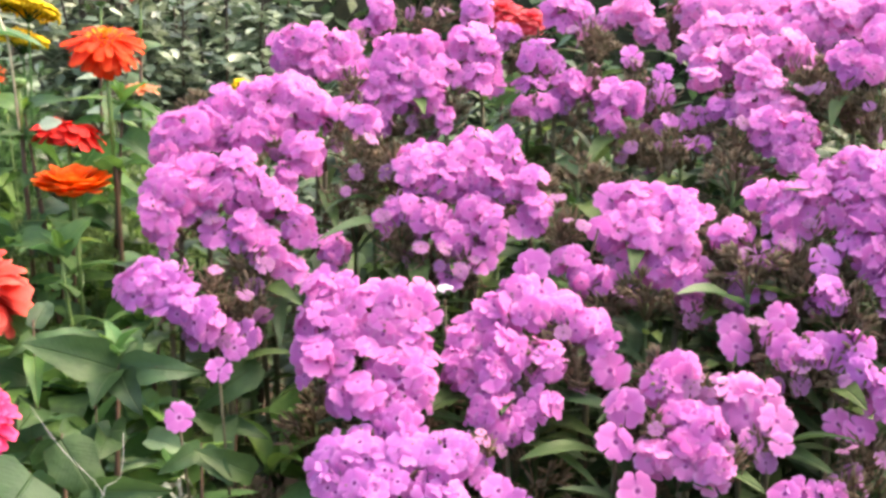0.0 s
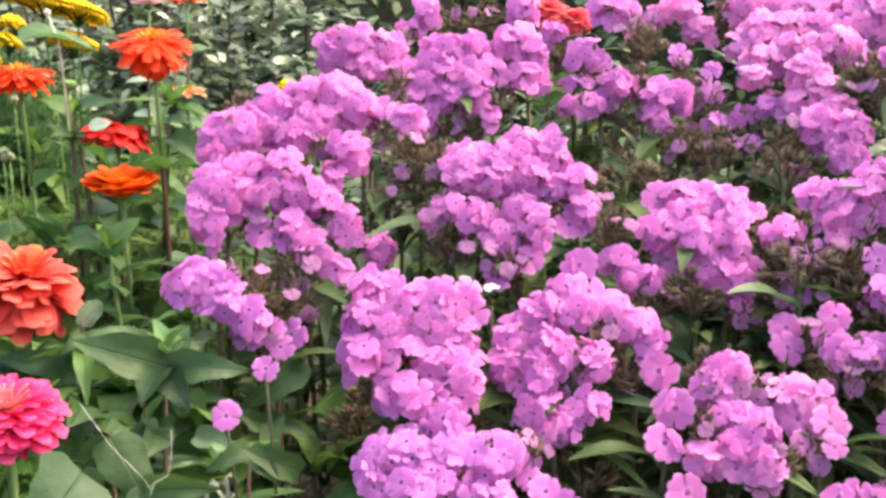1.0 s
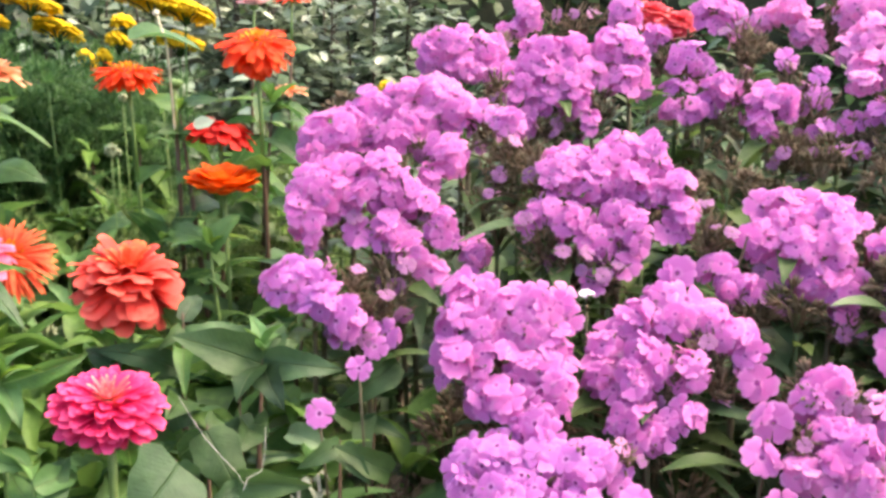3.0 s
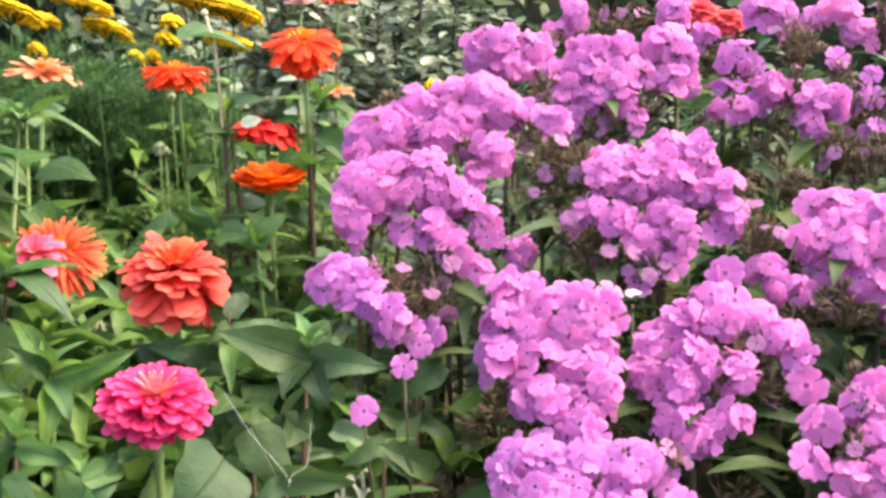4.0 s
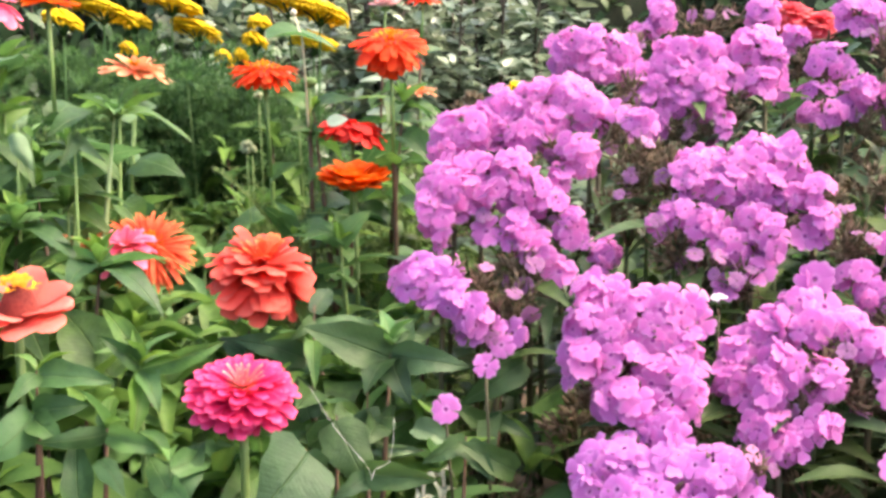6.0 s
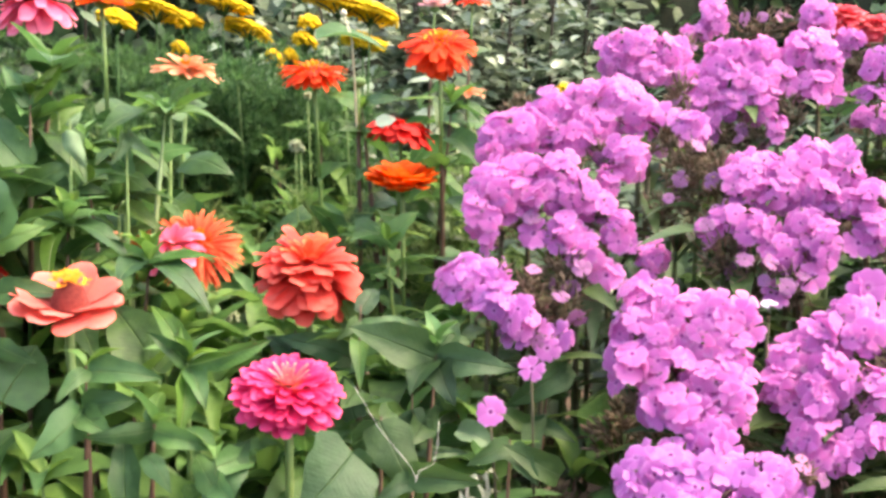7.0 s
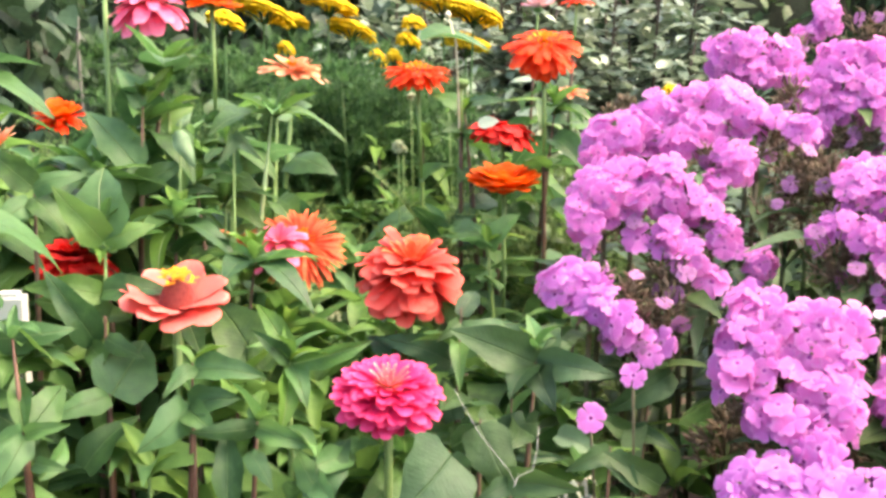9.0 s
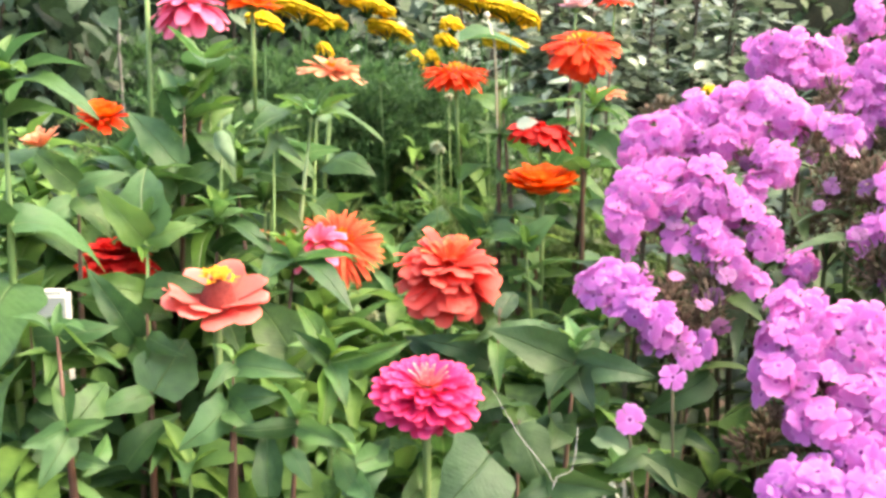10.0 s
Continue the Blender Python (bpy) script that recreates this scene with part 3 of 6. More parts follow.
zinnia((-0.535, 0.985, 0.845), 0.042, [(quill, 36, 1.0, -22, 0.1, -0.04), (quill, 42, 1.02, -7, 0.1, 0), (quill, 42, 0.98, 8, 0.1, 0.04), (quill, 38, 0.9, 24, 0.08, 0.08), (quill, 24, 0.66, 46, 0.05, 0.12)],
       ("button", 0.8), "orange and coral zinnia with narrow quilled petals", (0.1, -0.6), 14, 0.07)
zinnia((-0.540, 0.950, 0.851), 0.034, [(rosy, 10, 0.9, 0, 0.1, 0), (rosy, 9, 0.8, 22, 0.1, 0.05), (rosy, 7, 0.6, 45, 0.06, 0.1)],
       NONE, "small rose pink zinnia crowded against an orange one", (-0.1, -0.3), 15, 0.06)
zinnia((-0.594, 0.972, 0.848), 0.028, [(peach, 12, 0.9, 0, 0.1, 0), (peach, 10, 0.8, 25, 0.1, 0.05)], NONE,
       "faded peach zinnia half hidden by leaves", (-0.1, -0.2), 16, 0.06)
zinnia((-0.378, 1.160, 0.894), 0.036, [(orange_flat, 20, 0.94, 6, 0.14, -0.12), (orange_flat, 22, 1.0, 11, 0.14, -0.05), (orange_flat, 20, 0.95, 17, 0.12, 0.0), (orange_flat, 19, 0.84, 25, 0.1, 0.05), (orange_flat, 16, 0.68, 36, 0.08, 0.09), (orange_flat, 12, 0.48, 54, 0.05, 0.11)],
       NONE, "bright orange low domed double zinnia", (0, -0.12), 17, 0.14, ruffle=2)
red_plant = zinnia((-0.406, 1.247, 0.948), 0.0365, [(crimson, 15, 1.0, -12, 0.14, -0.03), (crimson, 15, 0.96, -3, 0.14, 0.0), (crimson, 13, 0.8, 6, 0.12, 0.04), (crimson, 10, 0.6, 18, 0.08, 0.07)], NONE, "deep red double zinnia with a leaf before it", (0.2, 0.1), 18, 0.1)
p = Vector((-0.409, 1.160, 0.957)) - red_plant.location
part("leaf", leaf_mesh("pale_leaf", 0.1, 0.062, ZPALE, 0.75, 0.15, 0.2, 0.01, 3), red_plant,
     laid(p, Vector((0.9, 0.4, 0.25)), Vector((0.3, -0.75, 0.55)), 0.24), "pale leaf tip lying on the petals")
zinnia((-0.343, 1.182, 1.044), 0.037, [(scarlet, 22, 1.0, -40, 0.14, 0.0), (scarlet, 26, 1.06, -25, 0.14, 0.03), (scarlet, 24, 1.04, -10, 0.14, 0.06), (scarlet, 20, 0.95, 4, 0.14, 0.09)],
       ("button", 1.5), "scarlet zinnia with drooping petals and a yellow middle", (0, -0.42), 19, 0.12)
zinnia((-0.535, 1.294, 1.009), 0.038, [(scarlet_flat, 26, 1.0, -24, 0.14, 0.0), (scarlet_flat, 26, 1.0, -11, 0.14, 0.03), (scarlet_flat, 24, 0.9, 3, 0.14, 0.06)],
       ("button", 1.9), "orange red zinnia with a broad yellow middle", (0, -0.08), 20, 0.12)
zinnia((-0.645, 1.182, 1.010), 0.037, [(peach, 15, 1.0, 2, 0.12, 0.0), (peach, 13, 0.85, 18, 0.12, 0.05), (peach, 8, 0.6, 40, 0.08, 0.1)],
       ("button", 0.6), "pale peach zinnia seen from the side", (0.08, -0.05), 21, 0.035, 1.0, (-0.07, -0.03))
zinnia((-0.676, 0.817, 0.846), 0.041, double(crimson, crimson, 2), NONE, "dark red zinnia behind broad leaves", (0.05, -0.1), 22, 0.08)
zinnia((-0.877, 1.052, 0.955), 0.027, [(scarlet_flat, 24, 1.0, -12, 0.12, 0), (scarlet_flat, 24, 1.0, 6, 0.12, 0.08), (orange_flat, 22, 0.95, 22, 0.12, 0.12), (orange_flat, 18, 0.75, 46, 0.1, 0.15)],
       ("button", 1.7), "small orange zinnia with a yellow middle", (0, -0.1), 23, 0.1)
zinnia((-0.810, 0.879, 0.943), 0.024, [(peach, 9, 0.95, 30, 0.1, 0), (peach, 8, 0.8, 48, 0.1, 0.05), (peach, 6, 0.6, 68, 0.05, 0.1)],
       NONE, "half open pale orange zinnia bud", (-0.35, -0.1), 24, 0.12)
zinnia((-0.701, 0.985, 1.080), 0.038, [(rosy, 12, 1.0, -16, 0.12, 0), (rosy, 12, 0.95, -2, 0.12, 0.05), (rosy, 10, 0.8, 12, 0.1, 0.1), (rosy, 8, 0.6, 35, 0.08, 0.15)],
       NONE, "tall rose pink double zinnia with drooping petals", (0, -0.1), 25, 0.16, 1.0, (-0.06, -0.03))
zinnia((-0.727, 1.142, 1.089), 0.034, [(orange, 14, 1.0, -12, 0.12, 0), (orange, 12, 0.9, 6, 0.12, 0.05), (orange, 9, 0.6, 30, 0.08, 0.1)],
       ("button", 0.8), "tall orange zinnia with a yellow middle", (0.1, -0.1), 26, 0.12)
zinnia((-0.453, 1.727, 0.966), 0.026, [(peach, 12, 1.0, 0, 0.12, 0), (peach, 10, 0.8, 20, 0.12, 0.05)], ("button", 0.7),
       "small peach zinnia in the back of the bed", (0, -0.2), 27, 0.08)
zinnia((-0.494, 1.906, 1.114), 0.030, [(scarlet_flat, 14, 1.0, -5, 0.12, 0), (scarlet_flat, 12, 0.8, 15, 0.12, 0.05)], NONE,
       "small scarlet zinnia far back", (0, -0.1), 28, 0.08)
zinnia((0.084, 1.486, 1.077), 0.030, double(rose_red, rose_red), NONE, "coral red zinnia standing among the phlox", (0, -0.3), 29, 0.1)
zinnia((0.121, 1.484, 1.067), 0.026, double(rose_red, rose_red), NONE, "small scarlet zinnia standing among the phlox", (0.1, -0.3), 30, 0.1)
zinnia((-0.611, 2.076, 1.108), 0.034, [(striped, 9, 1.0, 20, 0.1, 0), (striped, 9, 0.9, 40, 0.1, 0.05), (striped, 7, 0.7, 62, 0.06, 0.1)], NONE,
       "white bloom streaked with dark red", (0, -0.2), 31, 0.1)

# leafy shoots between the flowers
shoot((-0.510, 0.853, 0.851), 0.9, 43, 2)
shoot((-0.656, 0.671, 1.013), 1.05, 44, 3)
shoot((-0.656, 0.905, 0.970), 0.95, 45, 1)
shoot((-0.617, 0.930, 0.907), 0.9, 46, 1)
shoot((-0.610, 1.078, 0.967), 0.9, 47, 1)
shoot((-0.672, 0.853, 0.913), 0.9, 48, 3)
shoot((-0.739, 0.762, 0.874), 0.9, 50, 3)
shoot((-0.465, 1.271, 0.967), 0.6, 52, 1)
shoot((-0.378, 1.106, 0.838), 0.62, 53, 0)
shoot((-0.446, 1.152, 0.833), 0.9, 54, 0)
shoot((-0.360, 1.292, 0.965), 0.8, 55, 2)
shoot((-0.331, 0.893, 0.788), 0.85, 58, 0)
shoot((-0.688, 0.930, 0.942), 0.9, 70, 2)
shoot((-0.634, 1.016, 0.931), 0.85, 71, 2)
shoot((-0.743, 0.901, 0.914), 0.9, 72, 3)
shoot((-0.587, 0.850, 0.882), 0.85, 73, 2)
shoot((-0.763, 0.865, 0.884), 0.9, 74, 3)
shoot((-0.601, 0.955, 0.888), 0.8, 75, 1)
shoot((-0.632, 0.805, 0.865), 0.85, 76, 1)
shoot((-0.626, 0.690, 0.796), 0.7, 78, 2, foot=(0.01, 0.015))
zinnia((-0.748, 0.973, 1.112), 0.018, [(peach, 9, 0.95, 40, 0.1, 0), (peach, 8, 0.8, 58, 0.1, 0.05)], NONE, "tall zinnia bud on an arching pale green stalk", (0, -0.1), 32, 0.17, 0.9, (0.05, 0.02))


def bare_stem(at, foot, seed, r=0.0052, material=STEM_RED, down=0.09, rise=0.5, label="stout reddish brown zinnia stem with a leafy top"):
    """A stout reddish brown zinnia stem with few leaves low down."""
    at = Vector(at)
    base = Vector((at.x + foot[0], at.y + foot[1], 0.0))
    plant = thing("zinnia_shoot", Matrix.Translation(base), label, "plant", "zinnia shoots")
    pts = stem_points(Vector((0, 0, -0.02)), at - base, 0.02, seed)
    leafy_stem(plant, pts, 0.0, 0.05, 0.8, Z_LEAVES, at.z - down, seed, r, material)
    for k in range(5):
        a = k * 2.4 + seed
        part("leaf", Z_YOUNG[k % 3] if k > 1 else Z_LEAVES[k], plant, laid(pts[-1] - Vector((0, 0, 0.004)), Vector((math.cos(a), math.sin(a), rise * (1 + 0.5 * k))), scale=0.75 - 0.08 * k))


bare_stem((-0.552, 0.965, 0.978), (-0.16, 0.02), 86, 0.0032, STEM_PALE, 0.012, 0.08, "pale green zinnia stalk with a whorl of leaves on top")
bare_stem((-0.643, 0.921, 1.016), (-0.17, 0.02), 87, 0.0042, STEM_BROWN, 0.22, 0.5, "dark brown zinnia stem with upright leaves")


def leaf_shoot(top, foot, leaves, seed, stem_mat, young=0, r=0.0036, age="mid"):
    """A zinnia shoot whose leaves are set one by one: root, tip and width as a share of the length."""
    rg = random.Random(seed)
    base = Vector((foot[0], foot[1], 0.0))
    plant = thing("zinnia_shoot", Matrix.Translation(base), "leafy zinnia stem with broad clasping leaves", "plant", "zinnia shoots")
    pts = stem_points(Vector((0, 0, -0.02)), Vector(top) - base, 0.006, seed)
    b = Build()
    b.tube(pts, [r * (0.95 - 0.3 * i / len(pts)) for i in range(len(pts) - 1)] + [r * 0.2], 7)
    part("stem", b.mesh("stem", stem_mat), plant)
    for root, end, wide in leaves:
        p, way = Vector(root) - base, Vector(end) - Vector(root)
        out = Vector((-root[0], -root[1], 0)).normalized()
        up = out * rg.uniform(0.6, 1.0) + Vector((rg.uniform(-.4, .4), 0, rg.uniform(0.05, 0.5)))
        m = laid(p, way, up, way.length / 0.1)
        me = rg.choice({"old_shaded": Z_OLD_SHADED, "fresh": Z_FRESH, "grey": Z_GREY, "mid": (Z_LEAVES[0], Z_LEAVES[2], Z_LEAVES[4])}[age]) if wide > 0.33 else rg.choice(Z_YOUNG[:3])
        ratio = wide / (0.60 if wide > 0.33 else 0.33)
        part("leaf", me, plant, m @ Matrix.Diagonal((ratio, 1, 1, 1)))
    for k in range(young):
        a = k * 2.4 + seed
        part("leaf", Z_YOUNG[k % 3], plant, laid(pts[-1], Vector((math.cos(a), math.sin(a), 0.5 + 0.3 * k)), scale=rg.uniform(0.26, 0.42)))


leaf_shoot((-0.328, 0.889, 0.822), (-0.305, 0.782), [((-0.328, 0.887, 0.815), (-0.324, 0.927, 0.837), 0.4), ((-0.329, 0.886, 0.810), (-0.335, 0.859, 0.801), 0.4),
            ((-0.324, 0.862, 0.729), (-0.348, 0.887, 0.765), 0.5), ((-0.323, 0.861, 0.726), (-0.302, 0.840, 0.712), 0.4)], 601, STEM_BROWN, 0, 0.0036, age="old_shaded")
leaf_shoot((-0.258, 0.882, 0.791), (-0.273, 0.770), [((-0.259, 0.879, 0.783), (-0.321, 0.846, 0.815), 0.5), ((-0.258, 0.880, 0.784), (-0.251, 0.923, 0.817), 0.5),
            ((-0.260, 0.880, 0.786), (-0.298, 0.908, 0.813), 0.45), ((-0.257, 0.880, 0.784), (-0.191, 0.874, 0.783), 0.42),
            ((-0.260, 0.878, 0.782), (-0.265, 0.830, 0.771), 0.6), ((-0.256, 0.879, 0.781), (-0.236, 0.845, 0.761), 0.6),
            ((-0.256, 0.881, 0.788), (-0.234, 0.911, 0.796), 0.45), ((-0.261, 0.863, 0.737), (-0.289, 0.830, 0.731), 0.5),
            ((-0.261, 0.862, 0.736), (-0.251, 0.895, 0.726), 0.6), ((-0.265, 0.860, 0.733), (-0.258, 0.817, 0.731), 0.6)], 602, STEM_BROWN, 5, 0.0036, age="old_shaded")
leaf_shoot((-0.272, 0.780, 0.764), (-0.254, 0.725), [((-0.273, 0.778, 0.760), (-0.237, 0.751, 0.720), 0.62), ((-0.272, 0.778, 0.758), (-0.303, 0.790, 0.730), 0.5),
            ((-0.272, 0.780, 0.762), (-0.270, 0.814, 0.762), 0.5)], 603, STEM_BROWN, 0, 0.0036, age="old_shaded")
leaf_shoot((-0.285, 0.747, 0.748), (-0.259, 0.715), [((-0.283, 0.747, 0.745), (-0.299, 0.694, 0.719), 1), ((-0.284, 0.746, 0.745), (-0.273, 0.763, 0.721), 0.55)], 604, STEM_BROWN, 0, 0.0036, age="old_shaded")
leaf_shoot((-0.242, 0.765, 0.728), (-0.236, 0.749), [((-0.245, 0.763, 0.726), (-0.188, 0.757, 0.729), 0.4), ((-0.242, 0.763, 0.723), (-0.256, 0.734, 0.720), 0.5)], 605, STEM_BROWN, 0, 0.0036, age="old_shaded")
leaf_shoot((-0.371, 0.699, 0.752), (-0.349, 0.667), [((-0.366, 0.687, 0.721), (-0.364, 0.731, 0.764), 0.5), ((-0.366, 0.690, 0.726), (-0.397, 0.709, 0.752), 0.45),
            ((-0.367, 0.693, 0.733), (-0.341, 0.667, 0.730), 0.5), ((-0.369, 0.696, 0.743), (-0.357, 0.747, 0.737), 0.4)], 606, STEM_GREEN, 2, 0.0036)
leaf_shoot((-0.438, 0.785, 0.790), (-0.402, 0.680), [((-0.437, 0.784, 0.786), (-0.476, 0.803, 0.843), 0.26), ((-0.437, 0.785, 0.788), (-0.372, 0.801, 0.809), 0.24),
            ((-0.438, 0.783, 0.786), (-0.422, 0.741, 0.746), 0.3), ((-0.436, 0.784, 0.786), (-0.408, 0.757, 0.766), 0.45),
            ((-0.439, 0.784, 0.789), (-0.456, 0.760, 0.820), 0.36), ((-0.436, 0.786, 0.790), (-0.423, 0.818, 0.795), 0.35),
            ((-0.434, 0.768, 0.738), (-0.445, 0.747, 0.762), 0.5), ((-0.434, 0.767, 0.736), (-0.414, 0.798, 0.726), 0.4)], 607, STEM_GREEN, 5, 0.0036)
leaf_shoot((-0.483, 0.804, 0.780), (-0.438, 0.699), [((-0.478, 0.804, 0.773), (-0.524, 0.817, 0.828), 0.8), ((-0.482, 0.803, 0.775), (-0.481, 0.850, 0.809), 0.5),
            ((-0.482, 0.802, 0.773), (-0.478, 0.771, 0.750), 0.6)], 608, STEM_BROWN, 0, 0.0036)
leaf_shoot((-0.421, 0.702, 0.768), (-0.439, 0.620), [((-0.420, 0.701, 0.764), (-0.446, 0.661, 0.767), 0.34), ((-0.421, 0.701, 0.766), (-0.433, 0.726, 0.786), 0.45),
            ((-0.420, 0.701, 0.764), (-0.373, 0.699, 0.755), 0.36), ((-0.421, 0.701, 0.766), (-0.417, 0.737, 0.760), 0.4),
            ((-0.430, 0.673, 0.716), (-0.445, 0.698, 0.765), 0.4), ((-0.423, 0.692, 0.747), (-0.396, 0.677, 0.735), 0.5)], 609, STEM_RED, 3, 0.0042)
leaf_shoot((-0.478, 0.705, 0.807), (-0.450, 0.601), [((-0.476, 0.705, 0.802), (-0.421, 0.715, 0.801), 0.4), ((-0.477, 0.705, 0.804), (-0.474, 0.668, 0.801), 0.4),
            ((-0.476, 0.695, 0.777), (-0.435, 0.701, 0.786), 0.55), ((-0.476, 0.695, 0.776), (-0.477, 0.648, 0.758), 0.6),
            ((-0.476, 0.694, 0.774), (-0.441, 0.675, 0.764), 0.5)], 610, STEM_RED, 2, 0.0036)
leaf_shoot((-0.466, 0.687, 0.770), (-0.447, 0.623), [((-0.465, 0.686, 0.768), (-0.464, 0.707, 0.754), 0.5)], 611, STEM_RED, 0, 0.0032)
leaf_shoot((-0.570, 0.722, 0.830), (-0.538, 0.673), [((-0.559, 0.709, 0.768), (-0.573, 0.658, 0.769), 0.42), ((-0.558, 0.710, 0.769), (-0.552, 0.755, 0.809), 0.85),
            ((-0.568, 0.719, 0.812), (-0.536, 0.714, 0.803), 0.5), ((-0.565, 0.681, 0.716), (-0.540, 0.707, 0.759), 0.55),
            ((-0.565, 0.715, 0.795), (-0.602, 0.729, 0.806), 0.5)], 612, STEM_RED, 0, 0.0042)
leaf_shoot((-0.570, 0.618, 0.837), (-0.471, 0.569), [((-0.553, 0.606, 0.772), (-0.520, 0.612, 0.782), 0.36), ((-0.554, 0.606, 0.774), (-0.578, 0.628, 0.810), 0.32),
            ((-0.555, 0.605, 0.773), (-0.561, 0.569, 0.771), 0.5), ((-0.552, 0.608, 0.774), (-0.548, 0.652, 0.803), 0.52),
            ((-0.553, 0.606, 0.771), (-0.539, 0.567, 0.755), 0.5), ((-0.540, 0.603, 0.741), (-0.537, 0.644, 0.763), 0.3),
            ((-0.545, 0.604, 0.752), (-0.518, 0.600, 0.754), 0.45)], 613, STEM_RED, 3, 0.0045)
leaf_shoot((-0.644, 0.671, 0.825), (-0.558, 0.588), [((-0.641, 0.670, 0.816), (-0.582, 0.685, 0.824), 0.46), ((-0.637, 0.668, 0.799), (-0.603, 0.698, 0.795), 0.6),
            ((-0.633, 0.665, 0.782), (-0.593, 0.668, 0.768), 0.6), ((-0.639, 0.671, 0.811), (-0.615, 0.698, 0.787), 0.7),
            ((-0.624, 0.657, 0.745), (-0.616, 0.689, 0.768), 0.6), ((-0.633, 0.657, 0.764), (-0.594, 0.658, 0.748), 0.6),
            ((-0.625, 0.651, 0.733), (-0.600, 0.664, 0.713), 0.7)], 614, STEM_BROWN, 0, 0.0036)
leaf_shoot((-0.589, 0.740, 0.852), (-0.573, 0.694), [((-0.580, 0.739, 0.822), (-0.635, 0.713, 0.843), 0.5), ((-0.586, 0.728, 0.805), (-0.600, 0.696, 0.866), 0.4),
            ((-0.587, 0.739, 0.842), (-0.618, 0.691, 0.859), 0.42), ((-0.586, 0.741, 0.845), (-0.532, 0.757, 0.851), 0.42),
            ((-0.587, 0.734, 0.825), (-0.575, 0.768, 0.819), 0.5)], 615, STEM_BROWN, 0, 0.0036)
leaf_shoot((-0.390, 0.891, 0.795), (-0.348, 0.755), [((-0.341, 0.902, 0.769), (-0.391, 0.868, 0.798), 0.4), ((-0.387, 0.884, 0.769), (-0.421, 0.897, 0.788), 0.5),
            ((-0.389, 0.880, 0.759), (-0.363, 0.905, 0.734), 0.5)], 616, STEM_BROWN, 0, 0.0036, age="old_shaded")
leaf_shoot((-0.176, 0.961, 0.745), (-0.219, 0.854), [((-0.158, 0.969, 0.761), (-0.204, 0.930, 0.731), 0.45), ((-0.176, 0.961, 0.745), (-0.158, 0.978, 0.722), 0.4),
            ((-0.187, 0.948, 0.712), (-0.149, 0.931, 0.707), 0.4), ((-0.189, 0.946, 0.707), (-0.213, 0.927, 0.728), 0.5)], 617, STEM_BROWN, 0, 0.0036, age="old_shaded")
leaf_shoot((-0.187, 0.856, 0.728), (-0.199, 0.805), [((-0.145, 0.854, 0.702), (-0.187, 0.835, 0.730), 0.45), ((-0.187, 0.855, 0.724), (-0.211, 0.824, 0.717), 0.45),
            ((-0.187, 0.854, 0.722), (-0.158, 0.830, 0.704), 0.5)], 618, STEM_BROWN, 0, 0.0036, age="old_shaded")
leaf_shoot((-0.638, 0.878, 0.995), (-0.648, 0.810), [((-0.639, 0.876, 0.985), (-0.669, 0.881, 1.025), 0.34), ((-0.638, 0.878, 0.988), (-0.635, 0.918, 1.018), 0.3),
            ((-0.640, 0.870, 0.929), (-0.691, 0.862, 0.985), 0.48), ((-0.641, 0.867, 0.913), (-0.597, 0.876, 0.936), 0.5),
            ((-0.642, 0.864, 0.903), (-0.661, 0.828, 0.932), 0.6), ((-0.642, 0.860, 0.877), (-0.591, 0.874, 0.893), 0.5),
            ((-0.641, 0.859, 0.872), (-0.660, 0.805, 0.872), 0.5)], 621, STEM_BROWN, 2, 0.0036, "fresh")
leaf_shoot((-0.635, 0.915, 0.978), (-0.639, 0.854), [((-0.637, 0.912, 0.957), (-0.603, 0.893, 0.913), 0.5), ((-0.638, 0.912, 0.959), (-0.626, 0.946, 0.988), 0.34),
            ((-0.638, 0.908, 0.925), (-0.677, 0.906, 0.940), 0.5), ((-0.639, 0.905, 0.909), (-0.591, 0.913, 0.909), 0.45),
            ((-0.638, 0.901, 0.882), (-0.593, 0.891, 0.865), 0.5)], 622, STEM_GREEN, 2, 0.0036, "fresh")
leaf_shoot((-0.613, 0.783, 0.895), (-0.592, 0.721), [((-0.612, 0.780, 0.879), (-0.638, 0.810, 0.940), 0.75), ((-0.613, 0.780, 0.878), (-0.633, 0.747, 0.924), 0.5),
            ((-0.612, 0.780, 0.877), (-0.573, 0.788, 0.894), 0.5)], 623, STEM_GREEN, 3, 0.0036, "fresh")
leaf_shoot((-0.595, 0.959, 0.921), (-0.591, 0.906), [((-0.594, 0.959, 0.915), (-0.615, 0.975, 0.957), 0.5), ((-0.594, 0.959, 0.915), (-0.556, 0.955, 0.892), 0.5),
            ((-0.595, 0.957, 0.905), (-0.613, 0.924, 0.925), 0.45), ((-0.595, 0.954, 0.888), (-0.553, 0.952, 0.868), 0.4)], 624, STEM_GREEN, 2, 0.0036, "fresh")
leaf_shoot((-0.672, 0.768, 0.938), (-0.662, 0.709), [((-0.672, 0.766, 0.923), (-0.709, 0.751, 0.957), 0.5), ((-0.672, 0.765, 0.921), (-0.632, 0.776, 0.939), 0.45),
            ((-0.673, 0.764, 0.914), (-0.630, 0.756, 0.894), 0.5), ((-0.673, 0.763, 0.909), (-0.683, 0.723, 0.895), 0.5)], 625, STEM_BROWN, 2, 0.0036, "fresh")
leaf_shoot((-0.599, 0.879, 0.974), (-0.607, 0.820), [((-0.602, 0.876, 0.965), (-0.580, 0.864, 0.939), 0.45), ((-0.600, 0.878, 0.968), (-0.593, 0.896, 0.983), 0.35)], 631, STEM_GREEN, 0, 0.003, "grey")
